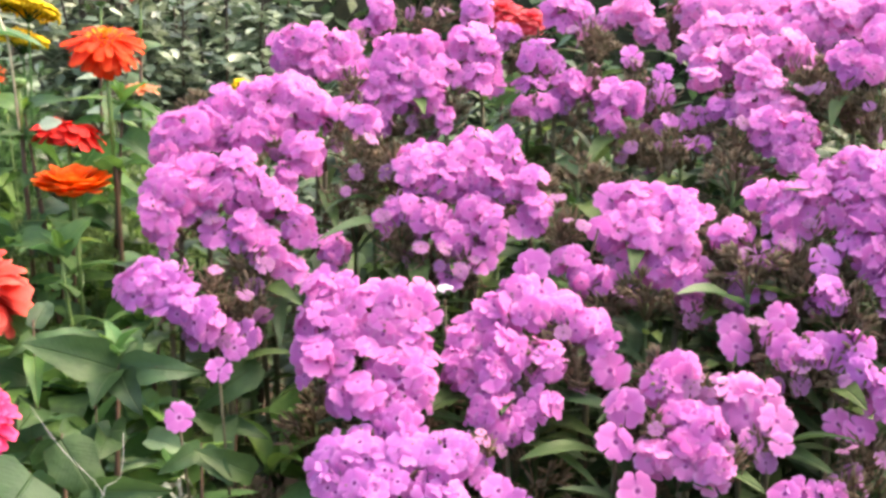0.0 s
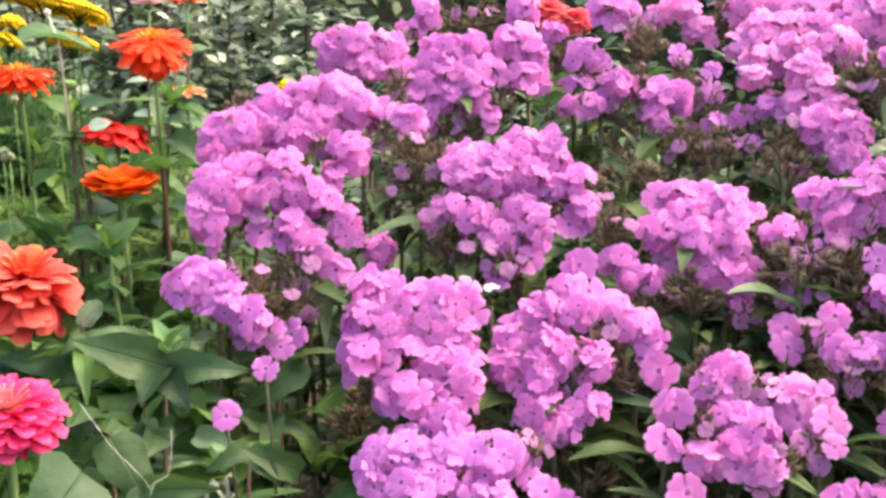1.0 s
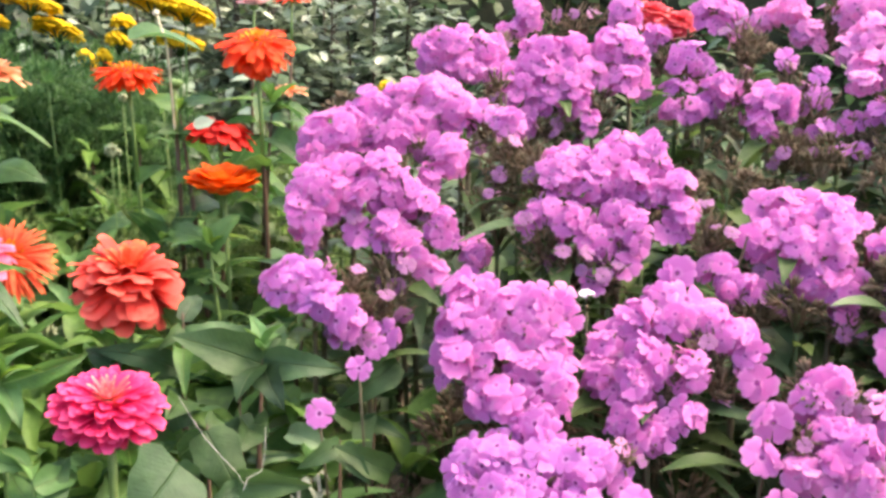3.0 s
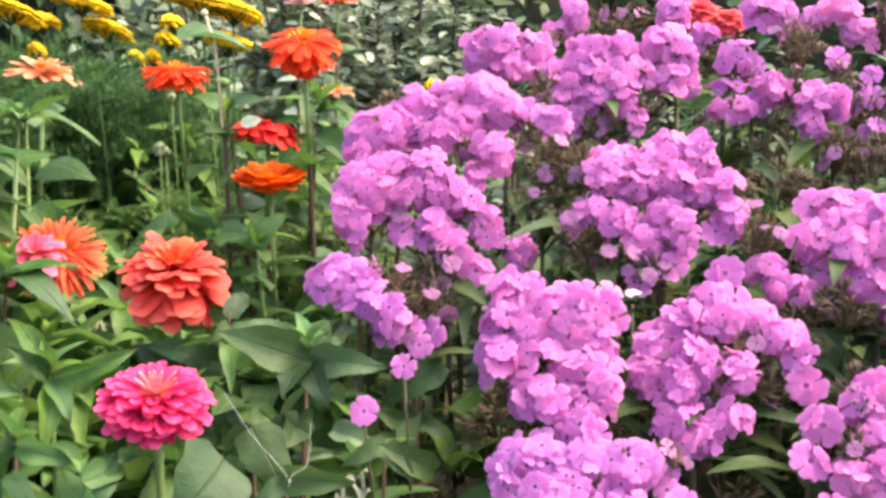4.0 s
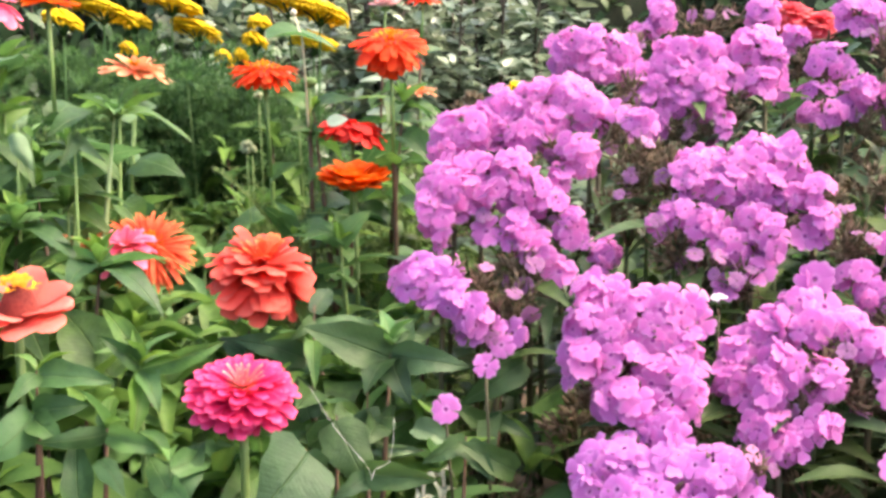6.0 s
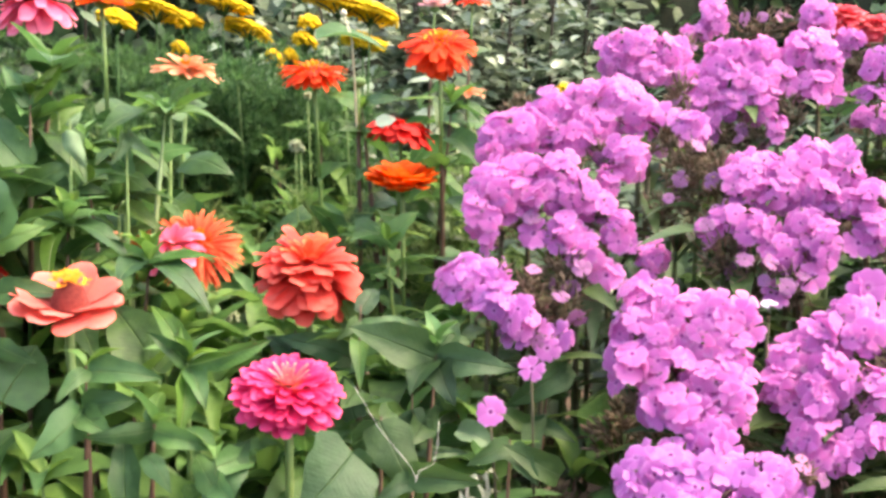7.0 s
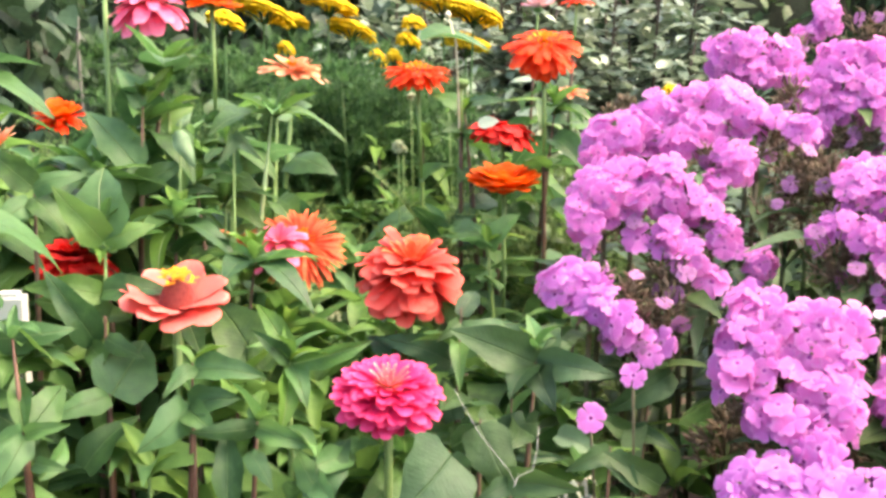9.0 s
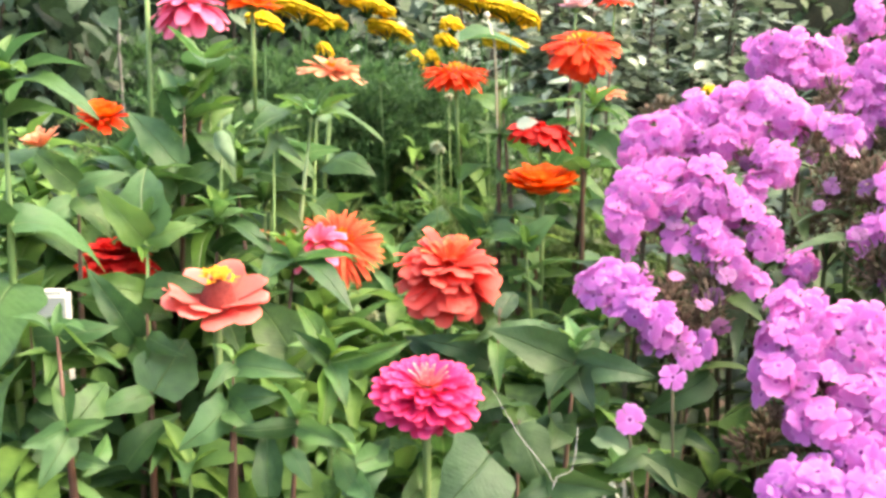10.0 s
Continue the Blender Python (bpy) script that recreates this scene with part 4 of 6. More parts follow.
leaf_shoot((-0.574, 0.930, 0.966), (-0.571, 0.879), [((-0.575, 0.929, 0.958), (-0.568, 0.907, 0.939), 0.5), ((-0.574, 0.930, 0.960), (-0.551, 0.918, 0.944), 0.42)], 632, STEM_GREEN, 0, 0.003, "grey")
leaf_shoot((-0.286, 0.904, 0.749), (-0.253, 0.814), [((-0.244, 0.903, 0.714), (-0.199, 0.891, 0.711), 0.42), ((-0.273, 0.889, 0.699), (-0.237, 0.878, 0.701), 0.35)], 633, STEM_BROWN, 0, 0.003, "grey")


def canopy(d):
    """How tall the leaves stand, by the distance from the bed's front corner."""
    return float(np.interp(d, (0.7, 0.85, 0.95, 1.1, 1.3, 1.6, 2.2), (0.60, 0.68, 0.74, 0.79, 0.84, 0.90, 0.95)))


rg = random.Random(5)
for k in range(64):
    d = 0.78 + 1.0 * (k + rg.random()) / 64
    p = polar(d, rg.uniform(13, 48))
    p.z = canopy(d) * rg.uniform(0.88, 1.0)
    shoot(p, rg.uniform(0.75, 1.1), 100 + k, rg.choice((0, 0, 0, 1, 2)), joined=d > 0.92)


for k in range(7):   # taller leaves at the open end of the bed
    d = rg.uniform(1.0, 1.25)
    p = polar(d, rg.uniform(33, 48))
    p.z = float(np.interp(d, (1.0, 1.25), (0.84, 0.92))) * rg.uniform(0.95, 1.03)
    shoot(p, rg.uniform(0.7, 0.95), 220 + k, rg.choice((1, 2, 3)), joined=True)
for k in range(40):   # lower leaves behind the front row
    d = rg.uniform(0.92, 1.12)
    p = polar(d, rg.uniform(22, 47))
    p.z = float(np.interp(d, (0.92, 1.12), (0.72, 0.79))) + rg.uniform(-0.03, 0.03)
    shoot(p, rg.uniform(0.8, 1.05), 260 + k, 0, low=0.42, joined=True)
for k in range(18):
    d = rg.uniform(0.86, 0.95)
    p = polar(d, rg.uniform(25, 46))
    p.z = rg.uniform(0.66, 0.72)
    shoot(p, rg.uniform(0.75, 0.95), 320 + k, 0, low=0.42, joined=True)
for k in range(16):   # low leaves in front of the phlox and under the zinnias
    d = rg.uniform(0.82, 1.0)
    p = polar(d, rg.uniform(7, 22))
    p.z = canopy(d) * rg.uniform(0.86, 0.96)
    shoot(p, rg.uniform(0.8, 1.0), 180 + k, 0, low=0.42, joined=True)


# ---- phlox ----
def phlox(lumps, spent=(), tint="orchid_floret", seed=0, fill=1.0, label="", low=0.5):
    """A phlox stem under a panicle. lumps: middle, half width and half height of each rounded bunch of florets;
    spent: the same for bunches of bare calyces."""
    rg = random.Random(seed)
    mid = sum((Vector(q[:3]) for q in lumps), Vector()) / len(lumps)
    base = Vector((mid.x * 1.03, mid.y * 1.05 + 0.02, 0.0))
    plant = thing("phlox", Matrix.Translation(base), label or "orchid pink phlox stem under a rounded head of florets", "flower", "phlox")
    floor_z = min(q[2] - q[4] for q in lumps)
    tip = Vector((mid.x, mid.y + 0.012, 0.6 * floor_z + 0.4 * mid.z)) - base
    pts = stem_points(Vector((0, 0, -0.02)), tip, 0.03, seed)
    thick = 0.0042 if len(lumps) > 2 else 0.0028
    b = Build()
    b.tube(pts, [thick - 0.4 * thick * i / len(pts) for i in range(len(pts))], 6)
    part("stem", b.mesh("stem", STEM_PHLOX), plant)
    heap = Build() if mid.y > 0.93 else None
    z, turn = tip.z - 0.02, rg.uniform(0, 360)
    while z > low:
        p = point_on(pts, z)
        for side in (0, 180):
            a = radians(turn + side + rg.uniform(-20, 20))
            lay_leaf(plant, heap, rg.choice(P_LEAVES),
                     laid(p, Vector((math.cos(a), math.sin(a), rg.uniform(-0.1, 0.6))), Vector((rg.uniform(-.3, .3), rg.uniform(-.3, .3), 1)), rg.uniform(0.5, 0.9)))
        turn += 90 + rg.uniform(-20, 20)
        z -= rg.uniform(0.038, 0.055)
    if heap:
        part("foliage", heap.mesh("foliage", PLEAF_FAR), plant, kind="stuff")
    axis, buds, spots = Build(), Build(), []
    top = mid - base
    axis.tube([tip, tip.lerp(top, 0.6), top], [0.0024, 0.002, 0.0012], 5)
    balls = [(Vector(q[:3]) - base, Vector((q[3], 0.5 * (q[3] + q[4]), q[4]))) for q in lumps]

    def inside(p, skip):
        for j, (c, r) in enumerate(balls):
            e = p - c
            if j != skip and (e.x / r.x) ** 2 + (e.y / r.y) ** 2 + (e.z / r.z) ** 2 < 0.36:
                return True
        return False

    for i, (c, r) in enumerate(balls):
        root = tip.lerp(top, rg.uniform(0.2, 0.8))
        buds.tube([root, root.lerp(c, 0.6) + Vector((0, 0, -0.004)), c], [0.0017, 0.0013, 0.001], 5)
        small = max(r.x, r.z) < 0.0175
        size = rg.uniform(0.66, 0.82) * float(np.interp(mid.y, (0.88, 1.0, 1.25, 1.3), (1.16, 1.02, 1.0, 1.08)))
        core = Vector([max(0.003, v - 0.0055) for v in r])
        if small:
            out = Vector((rg.uniform(-.35, .35), -1, rg.uniform(0.25, 0.8))).normalized()
            spots.append((facing(c, out, rg.uniform(0, 6.28), 1.05 * max(r.x, r.z) / 0.015), c))
            if rg.random() < 0.6:
                e = Vector((rg.uniform(-1, 1), 0.6, rg.uniform(-0.6, 0.6))).normalized()
                spots.append((facing(c + e * 0.011, (out + e).normalized(), rg.uniform(0, 6.28), 0.75 * max(r.x, r.z) / 0.015), c))
            continue
        area = 4 * math.pi * ((core.x * core.y) ** 1.6 / 3 + (core.x * core.z) ** 1.6 / 3 + (core.y * core.z) ** 1.6 / 3) ** (1 / 1.6)
        n = max(11, round(area / (0.0148 * size) ** 2 * 0.80))
        off = rg.uniform(0, 6.28)
        for k in range(n):
            zz = 1 - 2 * (k + 0.5) / n
            q = math.sqrt(max(0, 1 - zz * zz))
            ph = off + k * 2.39996 + rg.uniform(-0.35, 0.35)
            e = Vector((q * math.cos(ph), q * math.sin(ph), zz + rg.uniform(-0.1, 0.1))).normalized()
            if e.z < -0.75 or (e.y > 0.35 and e.z < 0.1):
                continue
            p = c + Vector((e.x * core.x, e.y * core.y, e.z * core.z)) * (rg.uniform(0.84, 1.06) if rg.random() < 0.8 else rg.uniform(1.05, 1.25))
            if inside(p, i) or rg.random() > fill * 0.95:
                buds.tube([p - e * 0.014, p - e * 0.006, p - e * 0.002, p + e * 0.004], [0.0007, 0.0016, 0.0018, 0.0003], 4)
                continue
            nn = (e * 0.62 + Vector((0, -0.30 if e.z > 0 else -0.5, 0.26 - 0.2 * min(0, e.z))) + Vector((rg.uniform(-.42, .42), rg.uniform(-.42, .42), rg.uniform(-.42, .42)))).normalized()
            spots.append((facing(p, nn, rg.uniform(0, 6.28), size * rg.uniform(0.86, 1.1)), c))
        for k in range(14):   # bare calyces and buds between the florets
            d = Vector((rg.gauss(0, 1), rg.gauss(0, 1), rg.gauss(0.1, 1))).normalized()
            e = c + Vector((d.x * core.x, d.y * core.y, d.z * core.z)) * rg.uniform(0.5, 0.95)
            buds.tube([e - d * 0.014, e, e + d * 0.005], [0.0007, 0.0018, 0.0003], 4)
    faded = []
    for q in spent:
        c, r = Vector(q[:3]) - base + Vector((0, 0.012, 0)), Vector((q[3], 0.5 * (q[3] + q[4]), q[4]))
        root = c - Vector((0, -0.01, r.z + 0.015))
        for k in range(int(50 + 60000 * (r.x * r.z))):
            d = Vector((rg.gauss(0, 1), rg.gauss(0, 1), rg.gauss(0.15, 1))).normalized()
            e = c + Vector((d.x * r.x, d.y * r.y, d.z * r.z)) * rg.uniform(0.45, 1.1)
            f = (d * 0.7 + Vector((rg.gauss(0, .3), rg.gauss(0, .3), 0.4 + rg.gauss(0, .3)))).normalized()
            buds.tube([e - f * 0.009, e - f * 0.003, e + f * 0.001, e + f * 0.006], [0.0005, 0.0010, 0.0009, 0.0002], 4)
            if k % 19 == 7 and d.y < 0.3:   # a last, shrivelled floret
                faded.append(facing(e + f * 0.004, (f + Vector((rg.uniform(-.6, .6), rg.uniform(-0.7, 0), 0.2))).normalized(), rg.uniform(0, 6.28), rg.uniform(0.4, 0.66)))
            if k % 4 == 0:
                buds.tube([root.lerp(c, 0.5), root.lerp(e, 0.7), e - f * 0.009], [0.0012, 0.0009, 0.0006], 4)
    head = part("panicle", axis.mesh("panicle", CALYX), plant, label="brownish green branches and calyces")
    part("calyx", buds.mesh("calyx", CALYX), head, kind="stuff")
    for m4 in faded:
        part("floret", rg.choice(FLORETS["faded_floret"]), head, m4, "small fading violet floret")
    for m4, c in spots:
        part("floret", rg.choice(FLORETS[tint]), head, m4)
    return plant


def lone_phlox(at, w, tint, seed, label, up=0.25):
    """A thin phlox stem with one open floret."""
    at = Vector(at)
    base = Vector((at.x * 1.03, at.y * 1.06, 0.0))
    plant = thing("phlox", Matrix.Translation(base), label, "flower", "phlox")
    c = at - base
    pts = stem_points(Vector((0, 0, -0.02)), c - Vector((0, 0, 0.006)), 0.03, seed)
    b = Build()
    b.tube(pts, [0.0022 - 0.001 * i / len(pts) for i in range(len(pts))], 6)
    part("stem", b.mesh("stem", STEM_PHLOX), plant)
    b = Build()
    b.tube([pts[-1], c - Vector((0, 0, 0.002)), c], [0.0012, 0.0018, 0.001], 5)
    head = part("panicle", b.mesh("panicle", CALYX), plant, label="brownish green branches and calyces")
    out = Vector((-at.x, -at.y, up * at.length)).normalized()
    part("floret", FLORETS[tint][seed % 4], head, facing(c + out * 0.012, out, seed, 0.8 * w / 0.024))


O, V, R_, PL = "orchid_floret", "violet_floret", "rose_floret", "pale_floret"
lone_phlox((-0.203, 0.852, 0.751), 0.026, V, 23, "single violet phlox floret among dark leaves")
lone_phlox((-0.177, 0.888, 0.779), 0.022, V, 24, "few violet phlox florets among dark leaves")
lone_phlox((0.010, 0.968, 0.820), 0.015, PL, 33, "pale faded phlox floret", 3.0)
phlox([(-0.200, 1.133, 0.980, 0.031, 0.021), (-0.241, 1.111, 0.957, 0.036, 0.027), (-0.256, 1.098, 0.941, 0.026, 0.027), (-0.217, 1.119, 0.961, 0.025, 0.021)],
      [(-0.210, 1.108, 0.940, 0.013, 0.010)], O, 1)
phlox([(-0.174, 1.138, 0.992, 0.025, 0.020), (-0.146, 1.140, 0.987, 0.032, 0.026), (-0.121, 1.137, 0.975, 0.022, 0.024), (-0.186, 1.114, 0.953, 0.034, 0.020), (-0.165, 1.125, 0.965, 0.028, 0.024)],
      [(-0.097, 1.130, 0.959, 0.016, 0.024), (-0.087, 1.152, 0.997, 0.013, 0.024)], O, 2)
phlox([(-0.128, 1.089, 0.936, 0.021, 0.026), (-0.143, 1.075, 0.916, 0.013, 0.020), (-0.072, 1.113, 0.968, 0.018, 0.019), (-0.095, 1.117, 0.978, 0.013, 0.009)],
      [(-0.154, 1.089, 0.942, 0.014, 0.011), (-0.076, 1.089, 0.927, 0.027, 0.031)], O, 3)
phlox([(-0.229, 1.061, 0.925, 0.030, 0.016), (-0.249, 1.041, 0.903, 0.026, 0.031), (-0.258, 1.027, 0.886, 0.015, 0.029), (-0.243, 1.021, 0.872, 0.015, 0.026), (-0.229, 1.044, 0.900, 0.020, 0.027)],
      [(-0.221, 1.033, 0.881, 0.020, 0.015)], O, 4, fill=0.95)
phlox([(-0.189, 1.058, 0.920, 0.022, 0.027), (-0.169, 1.052, 0.905, 0.024, 0.023), (-0.202, 1.044, 0.902, 0.023, 0.021), (-0.149, 1.049, 0.895, 0.023, 0.016), (-0.128, 1.038, 0.875, 0.015, 0.022), (-0.114, 1.031, 0.862, 0.006, 0.008)],
      [(-0.138, 1.034, 0.870, 0.015, 0.017), (-0.174, 1.007, 0.842, 0.023, 0.022)], O, 5)
phlox([(-0.205, 1.026, 0.869, 0.014, 0.016), (-0.177, 1.032, 0.868, 0.024, 0.021), (-0.156, 1.026, 0.854, 0.021, 0.018), (-0.134, 1.016, 0.836, 0.015, 0.017)],
      [(-0.166, 1.007, 0.832, 0.025, 0.023)], O, 6)
phlox([(-0.096, 1.039, 0.849, 0.016, 0.021), (-0.100, 1.028, 0.834, 0.010, 0.010)],
      [(-0.093, 1.068, 0.891, 0.018, 0.020), (-0.066, 1.080, 0.906, 0.020, 0.024)], O, 7, fill=0.9, label="small orchid pink phlox side shoot with few florets")
phlox([(-0.257, 0.959, 0.835, 0.022, 0.024), (-0.232, 0.972, 0.841, 0.025, 0.014), (-0.225, 0.955, 0.818, 0.025, 0.024), (-0.205, 0.952, 0.808, 0.020, 0.019), (-0.255, 0.968, 0.845, 0.017, 0.013)],
      [(-0.236, 0.961, 0.829, 0.010, 0.009), (-0.200, 0.967, 0.825, 0.014, 0.025)], V, 8, fill=0.78, label="violet phlox head that is half faded")
phlox([(-0.188, 0.961, 0.793, 0.014, 0.015), (-0.168, 0.962, 0.789, 0.010, 0.014), (-0.204, 0.955, 0.791, 0.016, 0.012), (-0.176, 0.952, 0.780, 0.012, 0.012)],
      [(-0.184, 0.970, 0.803, 0.020, 0.025), (-0.168, 0.980, 0.811, 0.022, 0.025), (-0.194, 0.954, 0.787, 0.022, 0.016)], V, 9, fill=0.55, label="violet phlox head with few florets remaining")
phlox([(-0.089, 0.921, 0.843, 0.027, 0.015), (-0.032, 0.917, 0.833, 0.034, 0.016), (-0.062, 0.913, 0.830, 0.023, 0.018), (-0.006, 0.909, 0.822, 0.009, 0.014), (-0.093, 0.903, 0.821, 0.022, 0.021)],
      [], O, 10)
phlox([(-0.079, 0.900, 0.807, 0.030, 0.023), (-0.044, 0.906, 0.810, 0.034, 0.023), (-0.015, 0.900, 0.802, 0.015, 0.021), (-0.094, 0.884, 0.790, 0.021, 0.022), (-0.062, 0.885, 0.787, 0.028, 0.024)],
      [], O, 11)
phlox([(-0.029, 0.888, 0.784, 0.028, 0.026), (-0.014, 0.874, 0.767, 0.018, 0.025), (-0.052, 0.870, 0.765, 0.027, 0.021), (-0.072, 0.867, 0.764, 0.016, 0.019), (-0.031, 0.868, 0.761, 0.022, 0.017)],
      [(-0.090, 0.865, 0.764, 0.011, 0.010)], O, 12)
phlox([(-0.030, 0.845, 0.747, 0.021, 0.019), (-0.052, 0.829, 0.733, 0.025, 0.020), (-0.072, 0.820, 0.727, 0.022, 0.022), (-0.025, 0.826, 0.729, 0.019, 0.017), (-0.080, 0.807, 0.716, 0.016, 0.018)],
      [], V, 13)
phlox([(0.011, 0.826, 0.728, 0.025, 0.022), (-0.010, 0.828, 0.731, 0.014, 0.015), (-0.025, 0.811, 0.715, 0.025, 0.017), (-0.055, 0.805, 0.711, 0.030, 0.018), (0.002, 0.803, 0.707, 0.024, 0.012)],
      [(0.037, 0.828, 0.731, 0.013, 0.010)], V, 14)
phlox([(0.039, 0.824, 0.711, 0.011, 0.010), (0.051, 0.816, 0.704, 0.014, 0.012), (0.065, 0.807, 0.697, 0.012, 0.009), (0.042, 0.835, 0.721, 0.008, 0.007)],
      [], V, 15, fill=0.9, label="violet phlox head low at the bed's edge")
phlox([(0.086, 0.955, 0.853, 0.017, 0.013), (0.072, 0.942, 0.833, 0.020, 0.014), (0.093, 0.940, 0.834, 0.017, 0.013), (0.062, 0.934, 0.823, 0.021, 0.016), (0.081, 0.928, 0.817, 0.021, 0.018)],
      [(0.108, 0.914, 0.803, 0.019, 0.018)], O, 16)
phlox([(0.110, 0.935, 0.819, 0.022, 0.016), (0.130, 0.923, 0.807, 0.020, 0.017), (0.143, 0.909, 0.794, 0.013, 0.018), (0.147, 0.894, 0.777, 0.011, 0.017)],
      [(0.108, 0.909, 0.787, 0.023, 0.020), (0.121, 0.894, 0.772, 0.013, 0.014)], O, 17)
phlox([(0.048, 0.932, 0.811, 0.020, 0.015), (0.029, 0.921, 0.796, 0.020, 0.018), (0.022, 0.906, 0.778, 0.016, 0.019), (0.033, 0.895, 0.767, 0.012, 0.014)],
      [(0.037, 0.907, 0.780, 0.008, 0.013)], O, 18)
phlox([(0.058, 0.907, 0.795, 0.018, 0.018), (0.074, 0.898, 0.786, 0.023, 0.019), (0.095, 0.894, 0.784, 0.014, 0.021), (0.049, 0.889, 0.774, 0.015, 0.021)],
      [(0.078, 0.878, 0.765, 0.009, 0.008)], O, 19)
phlox([(0.089, 0.875, 0.752, 0.019, 0.018), (0.051, 0.875, 0.749, 0.023, 0.018), (0.062, 0.863, 0.737, 0.019, 0.013), (0.037, 0.872, 0.745, 0.008, 0.010)],
      [(0.069, 0.881, 0.757, 0.009, 0.008)], O, 20)
phlox([(-0.006, 1.075, 0.935, 0.030, 0.017), (0.042, 1.078, 0.940, 0.029, 0.021), (0.069, 1.072, 0.933, 0.020, 0.028), (0.019, 1.072, 0.929, 0.026, 0.023)],
      [(-0.043, 1.067, 0.924, 0.015, 0.029)], O, 21)
phlox([(-0.017, 1.060, 0.918, 0.022, 0.025), (0.016, 1.058, 0.913, 0.027, 0.022), (0.048, 1.057, 0.913, 0.024, 0.025), (0.072, 1.052, 0.907, 0.021, 0.018)],
      [(-0.008, 1.048, 0.898, 0.026, 0.010)], O, 22)
phlox([(0.094, 1.051, 0.909, 0.017, 0.022), (0.097, 1.038, 0.889, 0.014, 0.018), (0.082, 1.030, 0.876, 0.015, 0.012)],
      [(0.065, 1.039, 0.887, 0.017, 0.025), (0.119, 1.026, 0.876, 0.026, 0.021)], O, 23)
phlox([(-0.002, 1.029, 0.880, 0.021, 0.024), (-0.029, 1.036, 0.892, 0.019, 0.014), (-0.046, 1.028, 0.882, 0.014, 0.013), (0.021, 1.018, 0.864, 0.021, 0.020)],
      [(-0.031, 1.017, 0.864, 0.026, 0.026), (0.000, 1.003, 0.843, 0.028, 0.025)], O, 24)
phlox([(0.038, 1.031, 0.887, 0.019, 0.023), (0.052, 1.020, 0.872, 0.013, 0.026), (0.045, 1.004, 0.849, 0.009, 0.015), (0.016, 0.994, 0.834, 0.010, 0.013)],
      [(0.031, 0.997, 0.839, 0.019, 0.021)], O, 25)
phlox([(0.168, 1.054, 0.897, 0.017, 0.016), (0.189, 1.053, 0.901, 0.022, 0.017), (0.208, 1.047, 0.898, 0.016, 0.017), (0.197, 1.039, 0.882, 0.032, 0.022), (0.228, 1.036, 0.888, 0.021, 0.025)],
      [(0.182, 1.048, 0.891, 0.009, 0.008)], O, 26)
phlox([(0.168, 1.030, 0.867, 0.023, 0.024), (0.199, 1.022, 0.863, 0.027, 0.027), (0.227, 1.017, 0.864, 0.021, 0.029), (0.179, 1.012, 0.844, 0.014, 0.013)],
      [(0.162, 1.013, 0.841, 0.015, 0.012)], O, 27)
phlox([(0.212, 1.007, 0.838, 0.025, 0.022), (0.231, 0.993, 0.827, 0.015, 0.022), (0.233, 0.982, 0.813, 0.008, 0.010)],
      [(0.200, 0.987, 0.810, 0.022, 0.017), (0.171, 0.995, 0.813, 0.026, 0.019)], O, 28)
phlox([(0.124, 0.998, 0.848, 0.020, 0.016), (0.141, 0.986, 0.835, 0.021, 0.016), (0.151, 1.014, 0.875, 0.013, 0.012)],
      [(0.120, 1.013, 0.868, 0.025, 0.017), (0.152, 0.968, 0.814, 0.024, 0.019)], O, 29)
phlox([(0.274, 1.014, 0.868, 0.022, 0.020), (0.254, 1.033, 0.888, 0.009, 0.010), (0.241, 0.999, 0.837, 0.016, 0.005)],
      [(0.278, 0.995, 0.845, 0.026, 0.026), (0.258, 0.982, 0.821, 0.022, 0.022)], O, 30, label="orchid pink phlox side shoot with one open cluster")
phlox([(0.307, 1.027, 0.901, 0.018, 0.018), (0.331, 1.021, 0.904, 0.020, 0.017), (0.349, 1.020, 0.911, 0.016, 0.020), (0.317, 1.012, 0.885, 0.017, 0.022), (0.321, 1.000, 0.870, 0.016, 0.013), (0.340, 1.004, 0.884, 0.014, 0.016)],
      [(0.348, 0.995, 0.876, 0.016, 0.020)], O, 31)
phlox([(0.393, 1.028, 0.932, 0.030, 0.019), (0.407, 1.012, 0.916, 0.023, 0.028), (0.372, 1.031, 0.924, 0.025, 0.014), (0.383, 1.015, 0.907, 0.024, 0.022)],
      [], O, 32)
phlox([(0.372, 1.009, 0.890, 0.018, 0.019), (0.398, 0.997, 0.889, 0.026, 0.028), (0.379, 0.992, 0.871, 0.017, 0.021), (0.392, 0.974, 0.857, 0.022, 0.024), (0.394, 0.954, 0.833, 0.011, 0.026)],
      [(0.373, 0.973, 0.844, 0.021, 0.026)], O, 33)
phlox([(0.429, 0.999, 0.901, 0.027, 0.040), (0.427, 0.972, 0.865, 0.024, 0.040), (0.411, 0.953, 0.833, 0.015, 0.026)],
      [(0.397, 0.939, 0.811, 0.015, 0.019)], O, 34)
phlox([(0.303, 0.993, 0.855, 0.014, 0.014), (0.347, 0.954, 0.827, 0.016, 0.018), (0.348, 0.976, 0.853, 0.015, 0.012)],
      [(0.324, 0.980, 0.848, 0.028, 0.022), (0.330, 0.961, 0.826, 0.022, 0.022), (0.363, 0.942, 0.821, 0.020, 0.025)], V, 35, fill=0.85, label="violet phlox head that is going over")
phlox([(0.280, 0.981, 0.821, 0.012, 0.014)],
      [(0.287, 0.987, 0.831, 0.028, 0.032), (0.235, 0.978, 0.801, 0.022, 0.017)], V, 36, fill=0.8, label="violet phlox stem with two florets above a spent head")
